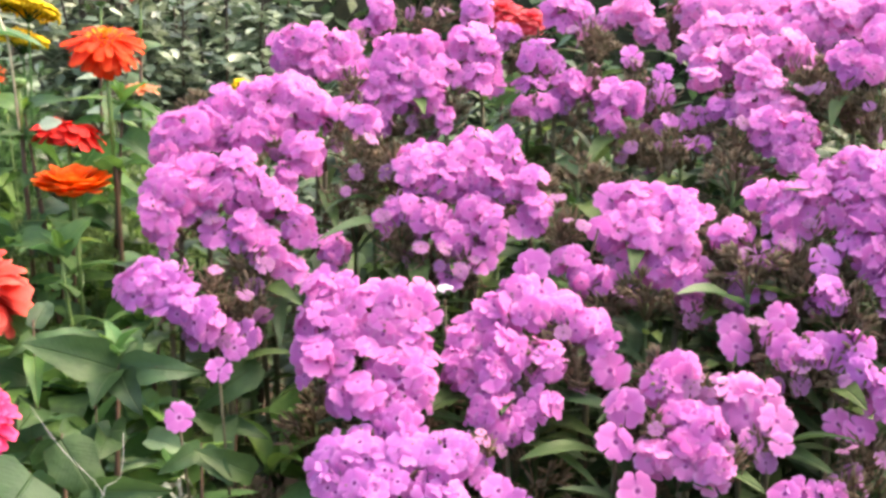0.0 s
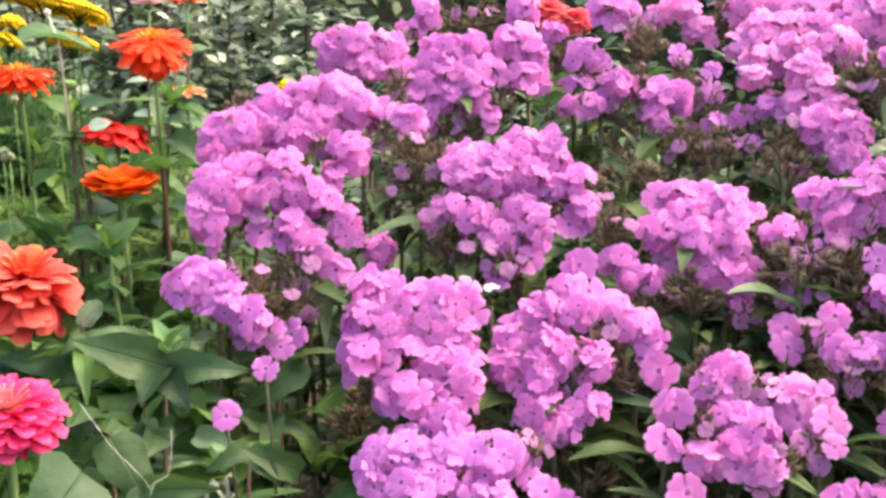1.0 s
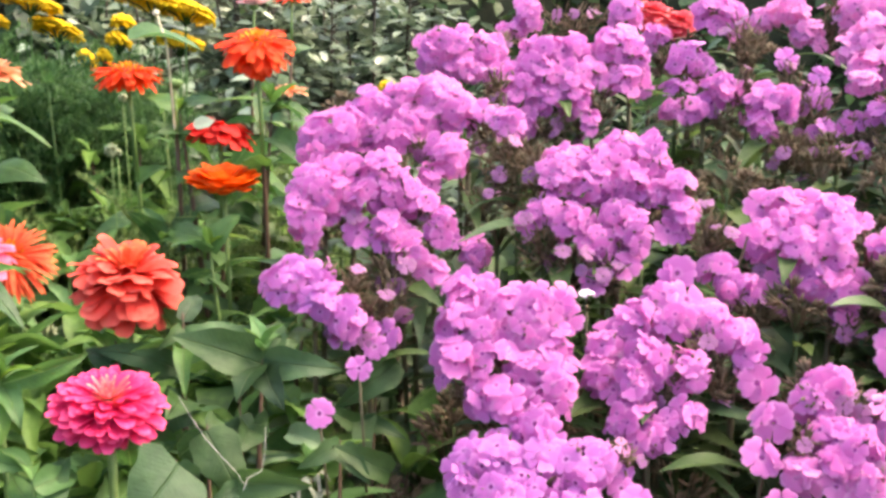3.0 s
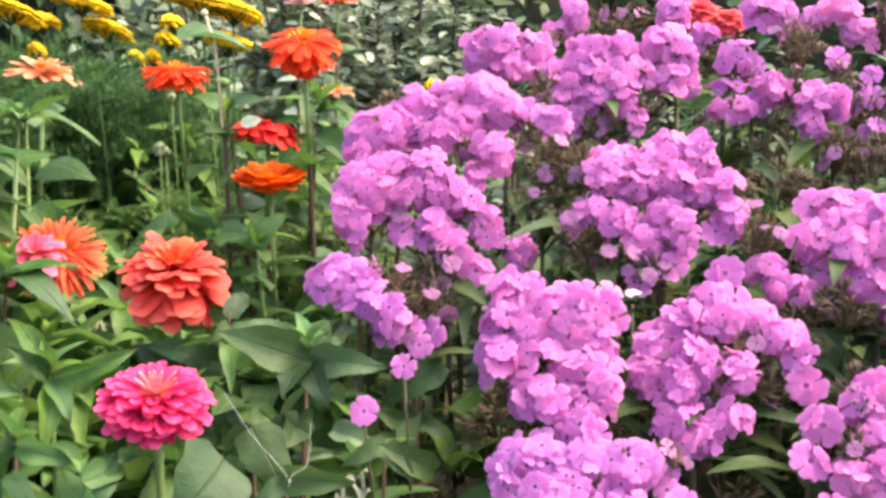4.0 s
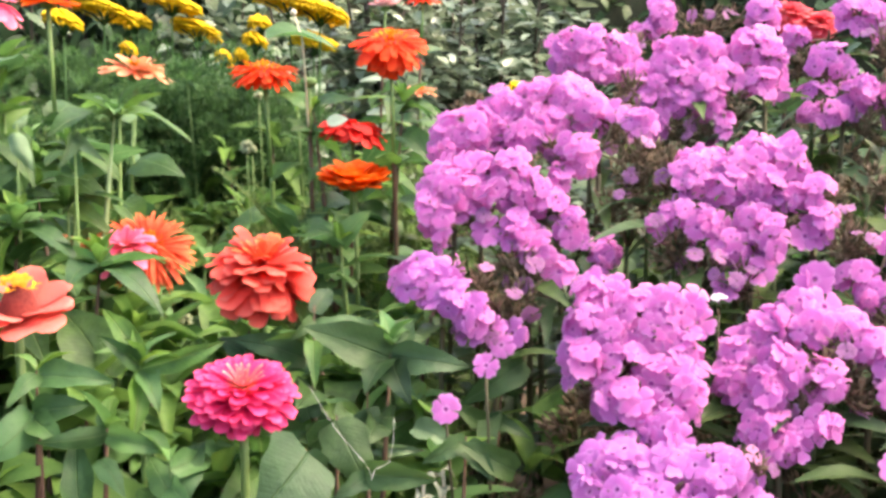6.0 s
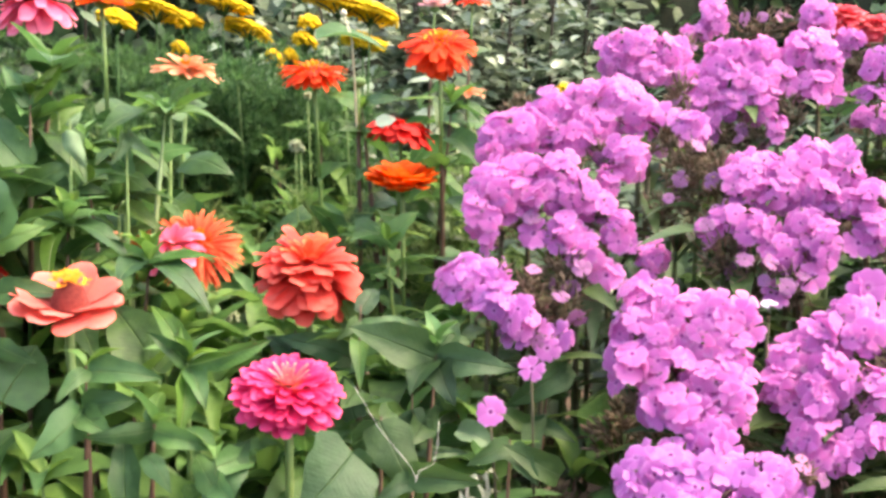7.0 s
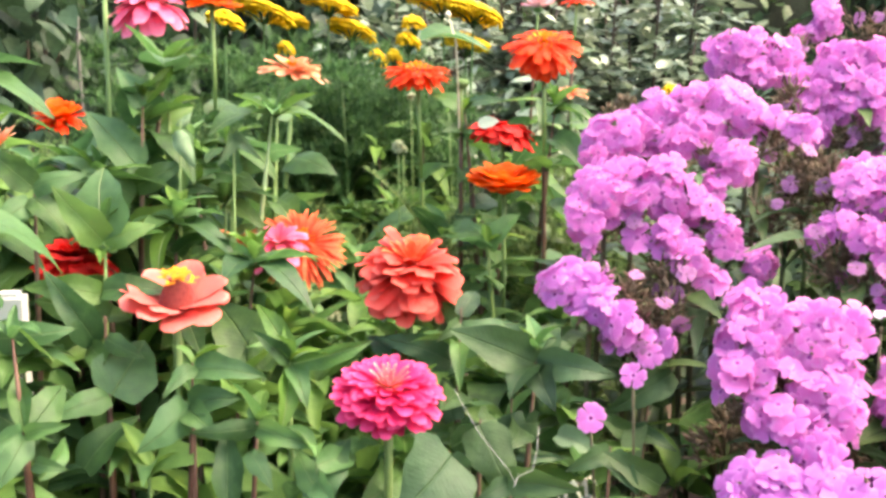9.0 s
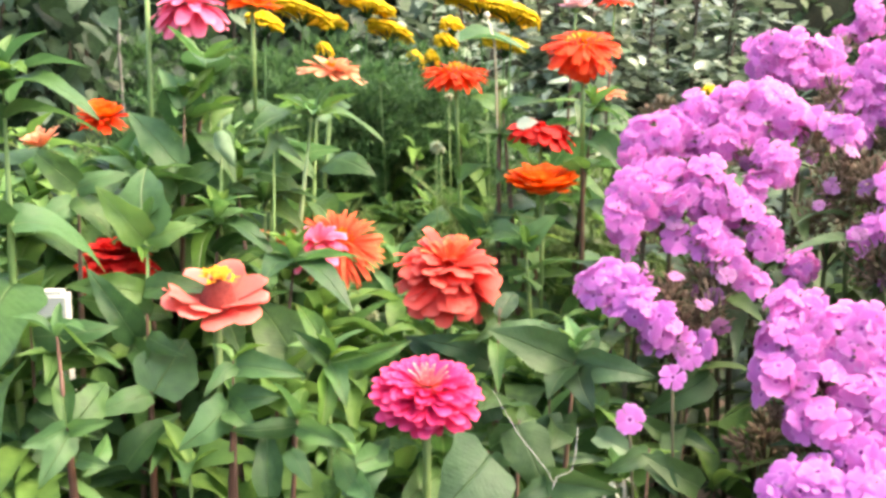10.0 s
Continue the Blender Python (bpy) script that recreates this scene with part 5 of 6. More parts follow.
phlox([(0.261, 0.939, 0.802, 0.015, 0.015), (0.260, 0.927, 0.788, 0.015, 0.014)],
      [(0.282, 0.915, 0.783, 0.010, 0.024)], O, 37, label="small orchid pink phlox side shoot with few florets")
phlox([(0.299, 0.931, 0.814, 0.012, 0.014), (0.292, 0.921, 0.799, 0.013, 0.015), (0.297, 0.907, 0.786, 0.012, 0.019)],
      [(0.299, 0.890, 0.769, 0.018, 0.016)], O, 38)
phlox([(0.319, 0.908, 0.794, 0.018, 0.015), (0.334, 0.901, 0.793, 0.015, 0.013), (0.349, 0.895, 0.793, 0.016, 0.021), (0.353, 0.876, 0.775, 0.012, 0.020)],
      [(0.319, 0.889, 0.774, 0.028, 0.014), (0.342, 0.872, 0.767, 0.018, 0.013)], V, 39, fill=0.75, label="violet phlox head that is going over")
phlox([(0.331, 0.870, 0.739, 0.013, 0.013), (0.346, 0.861, 0.737, 0.014, 0.014)],
      [(0.346, 0.834, 0.714, 0.021, 0.027)], O, 40)
phlox([(0.369, 0.869, 0.763, 0.014, 0.024), (0.378, 0.858, 0.757, 0.018, 0.022)],
      [], O, 41)
phlox([(0.206, 0.897, 0.776, 0.018, 0.013), (0.193, 0.890, 0.765, 0.018, 0.015)],
      [(0.220, 0.880, 0.762, 0.017, 0.012)], O, 42)
phlox([(0.157, 0.867, 0.754, 0.016, 0.017), (0.146, 0.847, 0.732, 0.017, 0.016)],
      [(0.178, 0.850, 0.741, 0.013, 0.014)], O, 43, label="orchid pink phlox with two large loose florets")
phlox([(0.203, 0.866, 0.747, 0.022, 0.014), (0.220, 0.856, 0.741, 0.019, 0.018), (0.200, 0.849, 0.730, 0.020, 0.012), (0.210, 0.837, 0.721, 0.014, 0.012)],
      [(0.232, 0.873, 0.762, 0.015, 0.009)], O, 44)
phlox([(0.178, 0.846, 0.721, 0.020, 0.017), (0.222, 0.829, 0.717, 0.013, 0.018), (0.200, 0.835, 0.716, 0.013, 0.008)],
      [(0.236, 0.825, 0.718, 0.013, 0.015)], R_, 45)
phlox([(0.255, 0.881, 0.763, 0.022, 0.015), (0.254, 0.864, 0.747, 0.017, 0.017), (0.254, 0.849, 0.732, 0.010, 0.011), (0.241, 0.869, 0.747, 0.012, 0.012)],
      [(0.261, 0.840, 0.726, 0.013, 0.014)], R_, 46)
phlox([(0.270, 0.870, 0.761, 0.009, 0.017), (0.276, 0.854, 0.747, 0.008, 0.015), (0.276, 0.839, 0.733, 0.006, 0.010)],
      [], R_, 47)
phlox([(0.160, 0.820, 0.702, 0.017, 0.013)],
      [], O, 48)
phlox([(0.282, 0.821, 0.700, 0.018, 0.010), (0.311, 0.808, 0.701, 0.013, 0.008)],
      [(0.324, 0.809, 0.706, 0.018, 0.016)], O, 49)
phlox([(-0.149, 1.315, 1.039, 0.040, 0.024), (-0.113, 1.316, 1.033, 0.030, 0.023), (-0.170, 1.305, 1.024, 0.018, 0.023), (-0.132, 1.304, 1.014, 0.031, 0.021)],
      [(-0.094, 1.322, 1.043, 0.017, 0.013)], O, 50)
phlox([(-0.040, 1.302, 1.034, 0.028, 0.019), (-0.011, 1.304, 1.037, 0.020, 0.018), (-0.047, 1.290, 1.010, 0.032, 0.024), (-0.011, 1.286, 1.000, 0.024, 0.027)],
      [(-0.036, 1.260, 0.954, 0.023, 0.023)], O, 51)
phlox([(-0.066, 1.279, 0.988, 0.025, 0.027), (-0.037, 1.277, 0.980, 0.026, 0.022), (-0.007, 1.278, 0.980, 0.019, 0.024), (-0.062, 1.262, 0.956, 0.016, 0.019), (-0.088, 1.290, 1.011, 0.021, 0.014)],
      [(-0.014, 1.260, 0.948, 0.018, 0.019)], O, 52)
phlox([(0.008, 1.294, 1.013, 0.020, 0.016), (0.019, 1.289, 1.003, 0.014, 0.014), (0.009, 1.264, 0.956, 0.010, 0.020)],
      [(0.024, 1.274, 0.975, 0.017, 0.019)], O, 53, label="small orchid pink phlox side shoot with few florets")
phlox([(0.039, 1.324, 1.040, 0.031, 0.023), (0.059, 1.317, 1.026, 0.021, 0.019), (0.047, 1.304, 1.001, 0.027, 0.023), (0.067, 1.299, 0.993, 0.013, 0.014)],
      [(0.025, 1.320, 1.031, 0.011, 0.016)], O, 54)
phlox([(-0.070, 1.440, 1.075, 0.019, 0.028), (-0.088, 1.431, 1.058, 0.019, 0.012), (0.051, 1.444, 1.079, 0.023, 0.025), (-0.101, 1.410, 1.016, 0.012, 0.010)],
      [(-0.013, 1.441, 1.072, 0.044, 0.021)], O, 55)
phlox([(0.090, 1.431, 1.053, 0.020, 0.013), (0.077, 1.424, 1.038, 0.015, 0.011), (0.161, 1.436, 1.077, 0.027, 0.025), (0.183, 1.430, 1.067, 0.014, 0.027)],
      [(0.096, 1.416, 1.023, 0.015, 0.021)], O, 56)
phlox([(0.124, 1.369, 1.025, 0.027, 0.020), (0.114, 1.353, 0.992, 0.023, 0.012), (0.144, 1.364, 1.017, 0.012, 0.013)],
      [(0.133, 1.358, 1.004, 0.025, 0.017), (0.188, 1.371, 1.044, 0.025, 0.034)], V, 57, fill=0.7, label="violet phlox head with gaps among the florets")
phlox([(0.115, 1.326, 0.968, 0.030, 0.016), (0.148, 1.327, 0.975, 0.017, 0.016), (0.158, 1.335, 0.991, 0.025, 0.023)],
      [(0.163, 1.317, 0.960, 0.024, 0.020)], O, 58)
phlox([(0.209, 1.317, 0.979, 0.026, 0.021), (0.201, 1.303, 0.952, 0.018, 0.018), (0.230, 1.311, 0.974, 0.013, 0.025)],
      [(0.184, 1.328, 0.992, 0.012, 0.025), (0.238, 1.280, 0.924, 0.032, 0.027)], O, 59)
phlox([(0.272, 1.327, 0.947, 0.021, 0.015), (0.271, 1.347, 0.981, 0.016, 0.015), (0.237, 1.375, 1.023, 0.014, 0.015), (0.272, 1.359, 1.005, 0.010, 0.012)],
      [(0.260, 1.340, 0.965, 0.037, 0.034), (0.242, 1.361, 0.997, 0.022, 0.026)], V, 60, fill=0.6, label="violet phlox head with few florets remaining")
phlox([(0.262, 1.534, 1.080, 0.030, 0.025), (0.282, 1.519, 1.056, 0.022, 0.023), (0.300, 1.507, 1.038, 0.011, 0.008), (0.232, 1.535, 1.072, 0.017, 0.019)],
      [(0.316, 1.517, 1.065, 0.013, 0.042)], R_, 61)
phlox([(0.347, 1.514, 1.078, 0.032, 0.027), (0.389, 1.506, 1.081, 0.035, 0.025), (0.428, 1.494, 1.079, 0.034, 0.027), (0.465, 1.486, 1.083, 0.029, 0.021)],
      [], R_, 62)
phlox([(0.358, 1.451, 1.046, 0.037, 0.029), (0.392, 1.444, 1.050, 0.035, 0.028), (0.330, 1.448, 1.027, 0.027, 0.024), (0.424, 1.435, 1.049, 0.027, 0.026), (0.450, 1.428, 1.050, 0.024, 0.024)],
      [], R_, 63)
phlox([(0.336, 1.385, 1.010, 0.029, 0.028), (0.395, 1.378, 1.026, 0.031, 0.026), (0.422, 1.373, 1.032, 0.028, 0.026), (0.440, 1.363, 1.022, 0.020, 0.021), (0.370, 1.386, 1.027, 0.028, 0.023)],
      [(0.351, 1.371, 0.990, 0.026, 0.016)], R_, 64)
phlox([(0.375, 1.324, 1.004, 0.027, 0.025), (0.386, 1.307, 0.980, 0.026, 0.029), (0.367, 1.307, 0.970, 0.025, 0.022), (0.399, 1.291, 0.958, 0.026, 0.028), (0.317, 1.336, 0.998, 0.019, 0.017)],
      [(0.428, 1.302, 0.993, 0.034, 0.034)], R_, 65)
phlox([(0.402, 1.227, 0.946, 0.022, 0.024), (0.367, 1.239, 0.948, 0.024, 0.025), (0.380, 1.226, 0.932, 0.019, 0.021), (0.393, 1.213, 0.919, 0.023, 0.020)],
      [(0.337, 1.240, 0.934, 0.028, 0.021)], O, 66)
phlox([(0.340, 1.331, 0.968, 0.022, 0.017), (0.303, 1.333, 0.954, 0.018, 0.014), (0.303, 1.314, 0.923, 0.025, 0.010), (0.356, 1.316, 0.950, 0.019, 0.015)],
      [(0.318, 1.322, 0.943, 0.037, 0.022), (0.277, 1.312, 0.910, 0.033, 0.025)], V, 67, fill=0.75, label="violet phlox head with gaps among the florets")
phlox([(0.474, 1.420, 1.076, 0.031, 0.022), (0.462, 1.411, 1.052, 0.029, 0.024), (0.506, 1.406, 1.071, 0.035, 0.024), (0.491, 1.397, 1.043, 0.021, 0.015)],
      [(0.469, 1.395, 1.026, 0.027, 0.018)], R_, 68)
phlox([(0.465, 1.267, 1.023, 0.025, 0.022), (0.495, 1.264, 1.040, 0.022, 0.030), (0.481, 1.254, 1.011, 0.032, 0.023), (0.452, 1.268, 1.018, 0.016, 0.015)],
      [(0.455, 1.247, 0.983, 0.036, 0.028), (0.482, 1.226, 0.966, 0.028, 0.049)], O, 69)
phlox([(0.459, 1.274, 0.959, 0.022, 0.011), (0.347, 1.272, 0.899, 0.011, 0.010), (0.361, 1.261, 0.888, 0.016, 0.011)],
      [(0.476, 1.265, 0.954, 0.022, 0.013), (0.450, 1.287, 0.975, 0.029, 0.025)], R_, 70, fill=0.6, label="violet phlox head with few florets remaining")
phlox([(0.539, 1.397, 1.084, 0.027, 0.017), (0.570, 1.378, 1.070, 0.037, 0.031), (0.571, 1.356, 1.031, 0.032, 0.045)],
      [], O, 71)


def phlox_leafy(p, seed, joined=False):
    """A phlox stem whose head has gone over: leaves and bare brown calyces."""
    rg = random.Random(seed)
    base = Vector((p.x, p.y, 0))
    plant = thing("spent_phlox", Matrix.Translation(base), "leafy dark green phlox stem with a spent brown head", "plant", "spent phlox")
    tip = Vector((rg.uniform(-.03, .03), rg.uniform(-.03, .03), p.z))
    pts = stem_points(Vector((0, 0, -0.02)), tip, 0.03, seed)
    b = Build()
    b.tube(pts, [0.004 - 0.0018 * i / len(pts) for i in range(len(pts))], 6)
    heap = b if joined or p.length > 1.25 else None
    if heap is None:
        part("stem", b.mesh("stem", STEM_PHLOX), plant)
    z, turn = tip.z - 0.03, rg.uniform(0, 360)
    while z > 0.5:
        q = point_on(pts, z)
        for side in (0, 180):
            a = radians(turn + side + rg.uniform(-20, 20))
            lay_leaf(plant, heap, rg.choice(P_LEAVES),
                     laid(q, Vector((math.cos(a), math.sin(a), rg.uniform(0, 0.8))), Vector((rg.uniform(-.3, .3), rg.uniform(-.3, .3), 1)), rg.uniform(0.55, 1.0)))
        turn += 90 + rg.uniform(-20, 20)
        z -= rg.uniform(0.035, 0.055)
    if heap:
        part("foliage", heap.mesh("foliage", PLEAF_FAR), plant, kind="stuff")
    b = Build()
    for k in range(9):
        d = Vector((rg.gauss(0, 1), rg.gauss(0, 1), rg.gauss(0.9, 0.5))).normalized()
        b.tube([tip - Vector((0, 0, 0.02)), tip + d * 0.012, tip + d * 0.026], [0.0012, 0.0009, 0.0006], 4)
        for q in range(9):
            f = (d + Vector((rg.gauss(0, .5), rg.gauss(0, .5), rg.gauss(0, .5)))).normalized()
            e = tip + d * 0.022 + f * rg.uniform(0.006, 0.014)
            b.tube([e - f * 0.007, e, e + f * 0.005], [0.0006, 0.0016, 0.0003], 4)
    part("spent_panicle", b.mesh("spent_panicle", CALYX), plant, label="brownish green branches and calyces", kind="stuff")


rg = random.Random(9)
for k in range(66):
    d = 0.98 + 1.0 * (k + rg.random()) / 66
    p = polar(d, rg.uniform(-26, 14))
    p.z = (canopy(d) + 0.02) * rg.uniform(0.92, 1.03)
    phlox_leafy(p, 300 + k)
for k in range(40):   # tall spent stems fill the middle of the clump
    d = rg.uniform(1.13, 1.38)
    p = polar(d, rg.uniform(-25, 4))
    p.z = float(np.interp(d, (1.1, 1.4), (0.885, 0.925))) * rg.uniform(0.93, 1.0)
    phlox_leafy(p, 470 + k, True)
for k in range(30):
    d = rg.uniform(0.86, 1.08)
    p = polar(d, rg.uniform(-25, 11))
    p.z = (canopy(d) - 0.03) * rg.uniform(0.88, 1.0)
    phlox_leafy(p, 420 + k, True)


for k, p in enumerate(((0.324, 0.990, 0.831), (0.293, 1.010, 0.831), (0.358, 0.962, 0.791), (0.254, 1.020, 0.829), (0.182, 0.997, 0.813), (0.107, 0.942, 0.796),
                       (0.119, 0.917, 0.768), (0.226, 0.895, 0.760), (0.324, 0.914, 0.754), (0.254, 1.292, 0.917), (0.208, 1.312, 0.914), (0.437, 1.304, 0.981),
                       (0.470, 1.327, 0.993), (0.202, 1.415, 1.023), (0.111, 1.412, 1.009), (-0.039, 1.109, 0.919), (-0.044, 1.083, 0.889), (0.308, 0.992, 0.841))):
    phlox_leafy(Vector(p), 540 + k, True)

# ---- yarrow behind the zinnias ----
def yarrow(at, w, seed=0, label="yellow yarrow with a flat flower head"):
    rg = random.Random(seed)
    at = Vector(at)
    base = Vector((at.x + rg.uniform(-.04, .04), at.y + rg.uniform(0, .06), 0))
    plant = thing("yarrow", Matrix.Translation(base), label, "flower", "yarrow")
    c = at - base
    pts = stem_points(Vector((0, 0, -0.02)), c - Vector((0, 0, 0.022)), 0.02, seed)
    b = Build()
    b.tube(pts, [0.0016] * len(pts), 6)
    for k in range(9):
        a = k * 2.4
        e = c + Vector((math.cos(a), math.sin(a), 0)) * w * 0.5 * math.sqrt((k + 0.5) / 9) * 0.85
        b.tube([pts[-1], pts[-1].lerp(e, 0.5) + Vector((0, 0, 0.004)), e], [0.0016, 0.0012, 0.001], 4)
    part("stem", b.mesh("stem", FEATHER), plant)
    b = Build()
    lie = rg.uniform(2.2, 4.0)
    n = int(420 * (w / 0.07) ** 1.5)
    for k in range(n):
        q = math.sqrt((k + 0.5) / n)
        a = k * 2.39996
        lump = 0.0035 * noise.noise(Vector((math.cos(a) * q * 3, math.sin(a) * q * 3, seed)))
        p = c + Vector((math.cos(a) * q * w / 2, math.sin(a) * q * w / 2, 0.012 * (1 - q * q) + lump + q * w * (0.10 * math.cos(a - lie) - 0.12 * math.sin(a))))
        s = rg.uniform(0.0023, 0.0036)
        p.z -= 0.007 * (k % 3 == 0)
        verts = [p + Vector(v) * s for v in ((1, 0, 0), (0, 1, 0), (-1, 0, 0), (0, -1, 0), (0, 0, 1), (0, 0, -1.6))]
        b.add(verts, [(0, 1, 4), (1, 2, 4), (2, 3, 4), (3, 0, 4), (1, 0, 5), (2, 1, 5), (3, 2, 5), (0, 3, 5)])
    part("flower_head", b.mesh("flower_head", YARROW), plant, label="flat crowded yellow flower head")
    b = Build()
    z = c.z - 0.14
    while z > 0.3:
        a = rg.uniform(0, 6.28)
        frond(b, point_on(pts, z), Vector((math.cos(a), math.sin(a), 0.7)), 0.10, 16, 0.016, 0.0016, rg)
        z -= 0.03
    part("fern_leaves", b.mesh("fern_leaves", FEATHER), plant, kind="stuff")


def frond(b, at, way, L, n, side, wide, rg):
    """A feathery leaf: a thin bent rib with fine side needles."""
    way = Vector(way).normalized()
    bend = Vector((rg.uniform(-.2, .2), rg.uniform(-.2, .2), -0.25))
    pts = [at + way * (L * u) + bend * (L * u * u) for u in (0, 0.33, 0.66, 1.0)]
    b.tube(pts, [0.0011, 0.0009, 0.0007, 0.0004], 3)
    x = way.orthogonal().normalized()
    y = way.cross(x)
    for k in range(n):
        u = (k + 0.7) / n
        i = min(2, int(u * 3))
        p = pts[i].lerp(pts[i + 1], u * 3 - i)
        a = rg.uniform(0, 6.28)
        d = (x * math.cos(a) + y * math.sin(a) + way * 0.55).normalized()
        e = p + d * side * rg.uniform(0.7, 1.3) * (1 - 0.5 * u)
        w = d.cross(Vector((0, 0, 1)))
        w = (w.normalized() if w.length > 1e-3 else x) * wide * 0.5
        b.add([p - w, p + w, e + w * 0.5, e - w * 0.5], [(0, 1, 2, 3)])


yarrow((-0.903, 1.564, 1.089), 0.094, 1)
yarrow((-0.934, 1.714, 1.075), 0.056, 2)
yarrow((-0.875, 1.407, 1.072), 0.053, 3)
yarrow((-0.857, 1.697, 1.104), 0.094, 4)
yarrow((-0.841, 1.750, 1.062), 0.081, 5)
yarrow((-0.594, 1.530, 1.098), 0.106, 6)
yarrow((-0.552, 1.545, 1.086), 0.081, 7)
yarrow((-0.576, 1.582, 1.043), 0.069, 8)
yarrow((-0.687, 1.651, 1.070), 0.037, 9)
yarrow((-0.693, 1.643, 1.044), 0.037, 10)
yarrow((-0.756, 1.666, 1.017), 0.026, 11)
yarrow((-0.711, 1.630, 1.019), 0.022, 12)
yarrow((-0.891, 1.613, 1.029), 0.027, 13)
yarrow((-0.262, 1.536, 0.976), 0.034, 14)


# ---- feathery plants and weeds ----
def feathery(at, height, width, seed, name="feathery_plant", material=FEATHER, label="tall dark green plant with fine feathery leaves", fr=280, side=0.034):
    rg = random.Random(seed)
    base = Vector((at.x, at.y, 0))
    plant = thing(name, Matrix.Translation(base), label, "plant", "feathery plants")
    leaves = Build()
    for s in range(4):
        a, q = rg.uniform(0, 6.28), rg.uniform(0.1, 0.5)
        tip = Vector((math.cos(a) * q * width, math.sin(a) * q * width, height * rg.uniform(0.82, 1.0)))
        pts = stem_points(Vector((math.cos(a) * 0.02, math.sin(a) * 0.02, -0.02)), tip, 0.04, seed + s)
        if s == 0 and name == "feathery_plant":
            b = Build()
            b.tube(pts, [0.0026 - 0.0014 * i / len(pts) for i in range(len(pts))], 6)
            part("stem", b.mesh("stem", STEM_GREEN), plant)
        else:
            leaves.tube(pts, [0.0022 - 0.0014 * i / len(pts) for i in range(len(pts))], 4)
        for k in range(fr // 4):
            z = height * (0.99 - 0.6 * rg.random() ** 1.4)
            p = point_on(pts, min(z, pts[-1].z - 0.005))
            t = rg.uniform(0, 6.28)
            frond(leaves, p, Vector((math.cos(t), math.sin(t), rg.uniform(0.2, 1.6))), rg.uniform(0.05, 0.12), 40, side * 0.55, 0.0017, rg)
    part("feathery_leaves", leaves.mesh("feathery_leaves", material), plant, kind="stuff")


rg = random.Random(21)
for k in range(20):
    d = rg.uniform(1.6, 2.2)
    p = polar(d, rg.uniform(23, 37))
    feathery(p, float(np.interp(d, (1.6, 1.9, 2.2), (0.92, 1.0, 1.06))) * rg.uniform(0.92, 1.04), 0.24, 500 + k)
for k, (x, y, h) in enumerate(((-0.80, 1.41, 0.99), (-0.75, 1.47, 1.03), (-0.70, 1.47, 1.035), (-0.665, 1.52, 1.01))):   # the plumes that stand foremost
    feathery(Vector((x, y, 0)), h, 0.11, 560 + k, fr=180)
for k in range(34):
    d = rg.uniform(1.3, 1.9)
    p = polar(d, rg.uniform(12, 46))
    feathery(p, canopy(d) * rg.uniform(0.93, 1.03), 0.22, 600 + k, "weed", GRASSY, "low light green weed with fine leaves", 100, 0.022)


# ---- shrubs and hedge ----
def shrub(name, at, height, width, leaf, n, material, seed, label, group, low=0.15, hang=0.0):
    rg = random.Random(seed)
    base = Vector((at.x, at.y, 0))
    plant = thing(name, Matrix.Translation(base), label, "shrub", group)
    b = Build()
    ends = []
    for k in range(10):
        a, q = rg.uniform(0, 6.28), math.sqrt(rg.random())
        tip = Vector((math.cos(a) * q * width * 0.5, math.sin(a) * q * width * 0.5, height * (1 - 0.35 * q * q) * rg.uniform(0.75, 1)))
        pts = stem_points(Vector((math.cos(a) * 0.05, math.sin(a) * 0.05, -0.03)), tip, 0.12, seed * 31 + k)
        b.tube(pts, [0.008 - 0.006 * i / len(pts) for i in range(len(pts))], 6)
        ends.append(pts)
        for j in range(5):
            p = pts[rg.randrange(3, 8)]
            e = p + Vector((rg.uniform(-1, 1), rg.uniform(-1, 1), rg.uniform(0, 0.8))) * width * 0.16
            br = [p, p.lerp(e, 0.5) + Vector((0, 0, 0.02)), e]
            b.tube(br, [0.004, 0.003, 0.0015], 4)
            ends.append([p, p.lerp(e, 0.5), e])
    part("woody_frame", b.mesh("woody_frame", BARK), plant, kind="stuff")
    b = Build()
    for k in range(n):
        pts = rg.choice(ends)
        i = rg.randrange(len(pts) // 2, len(pts))
        p = pts[i] + Vector((rg.gauss(0, 1), rg.gauss(0, 1), rg.gauss(0, 1))) * width * 0.055
        if p.z < low:
            continue
        a = rg.uniform(0, 6.28)
        s = leaf * rg.uniform(0.6, 1.2)
        b.blade(laid(p, Vector((math.cos(a), math.sin(a), rg.uniform(-0.6, 0.5) - hang)), Vector((rg.uniform(-.6, .6), rg.uniform(-.6, .6), 1))), s, s * 0.55, 0.2, 0.25, 3)
    part("leaves", b.mesh("leaves", material), plant, kind="stuff")


rg = random.Random(33)
for k in range(9):
    shrub("grey_leaved_shrub", polar(rg.uniform(2.3, 2.9), 9 + 1.9 * k), rg.uniform(1.15, 1.5), 0.6, 0.048, 2500, SILVER, 700 + k,
          "bush with grey green leaves that shine in the light", "grey shrubs")
for k in range(9):
    shrub("broad_leaved_shrub", polar(rg.uniform(2.5, 3.3), 26 + 3.4 * k), rg.uniform(1.5, 1.8), 0.8, 0.075, 2000, MIDLEAF, 730 + k,
          "bush with hanging broad green leaves", "broad shrubs", hang=0.7)
for k in range(9):
    shrub("berry_bush", polar(rg.uniform(2.5, 3.1), -27 + 3.8 * k), rg.uniform(1.05, 1.2), 0.8, 0.05, 1200, MIDLEAF, 760 + k,
          "green bush behind the phlox", "bushes")


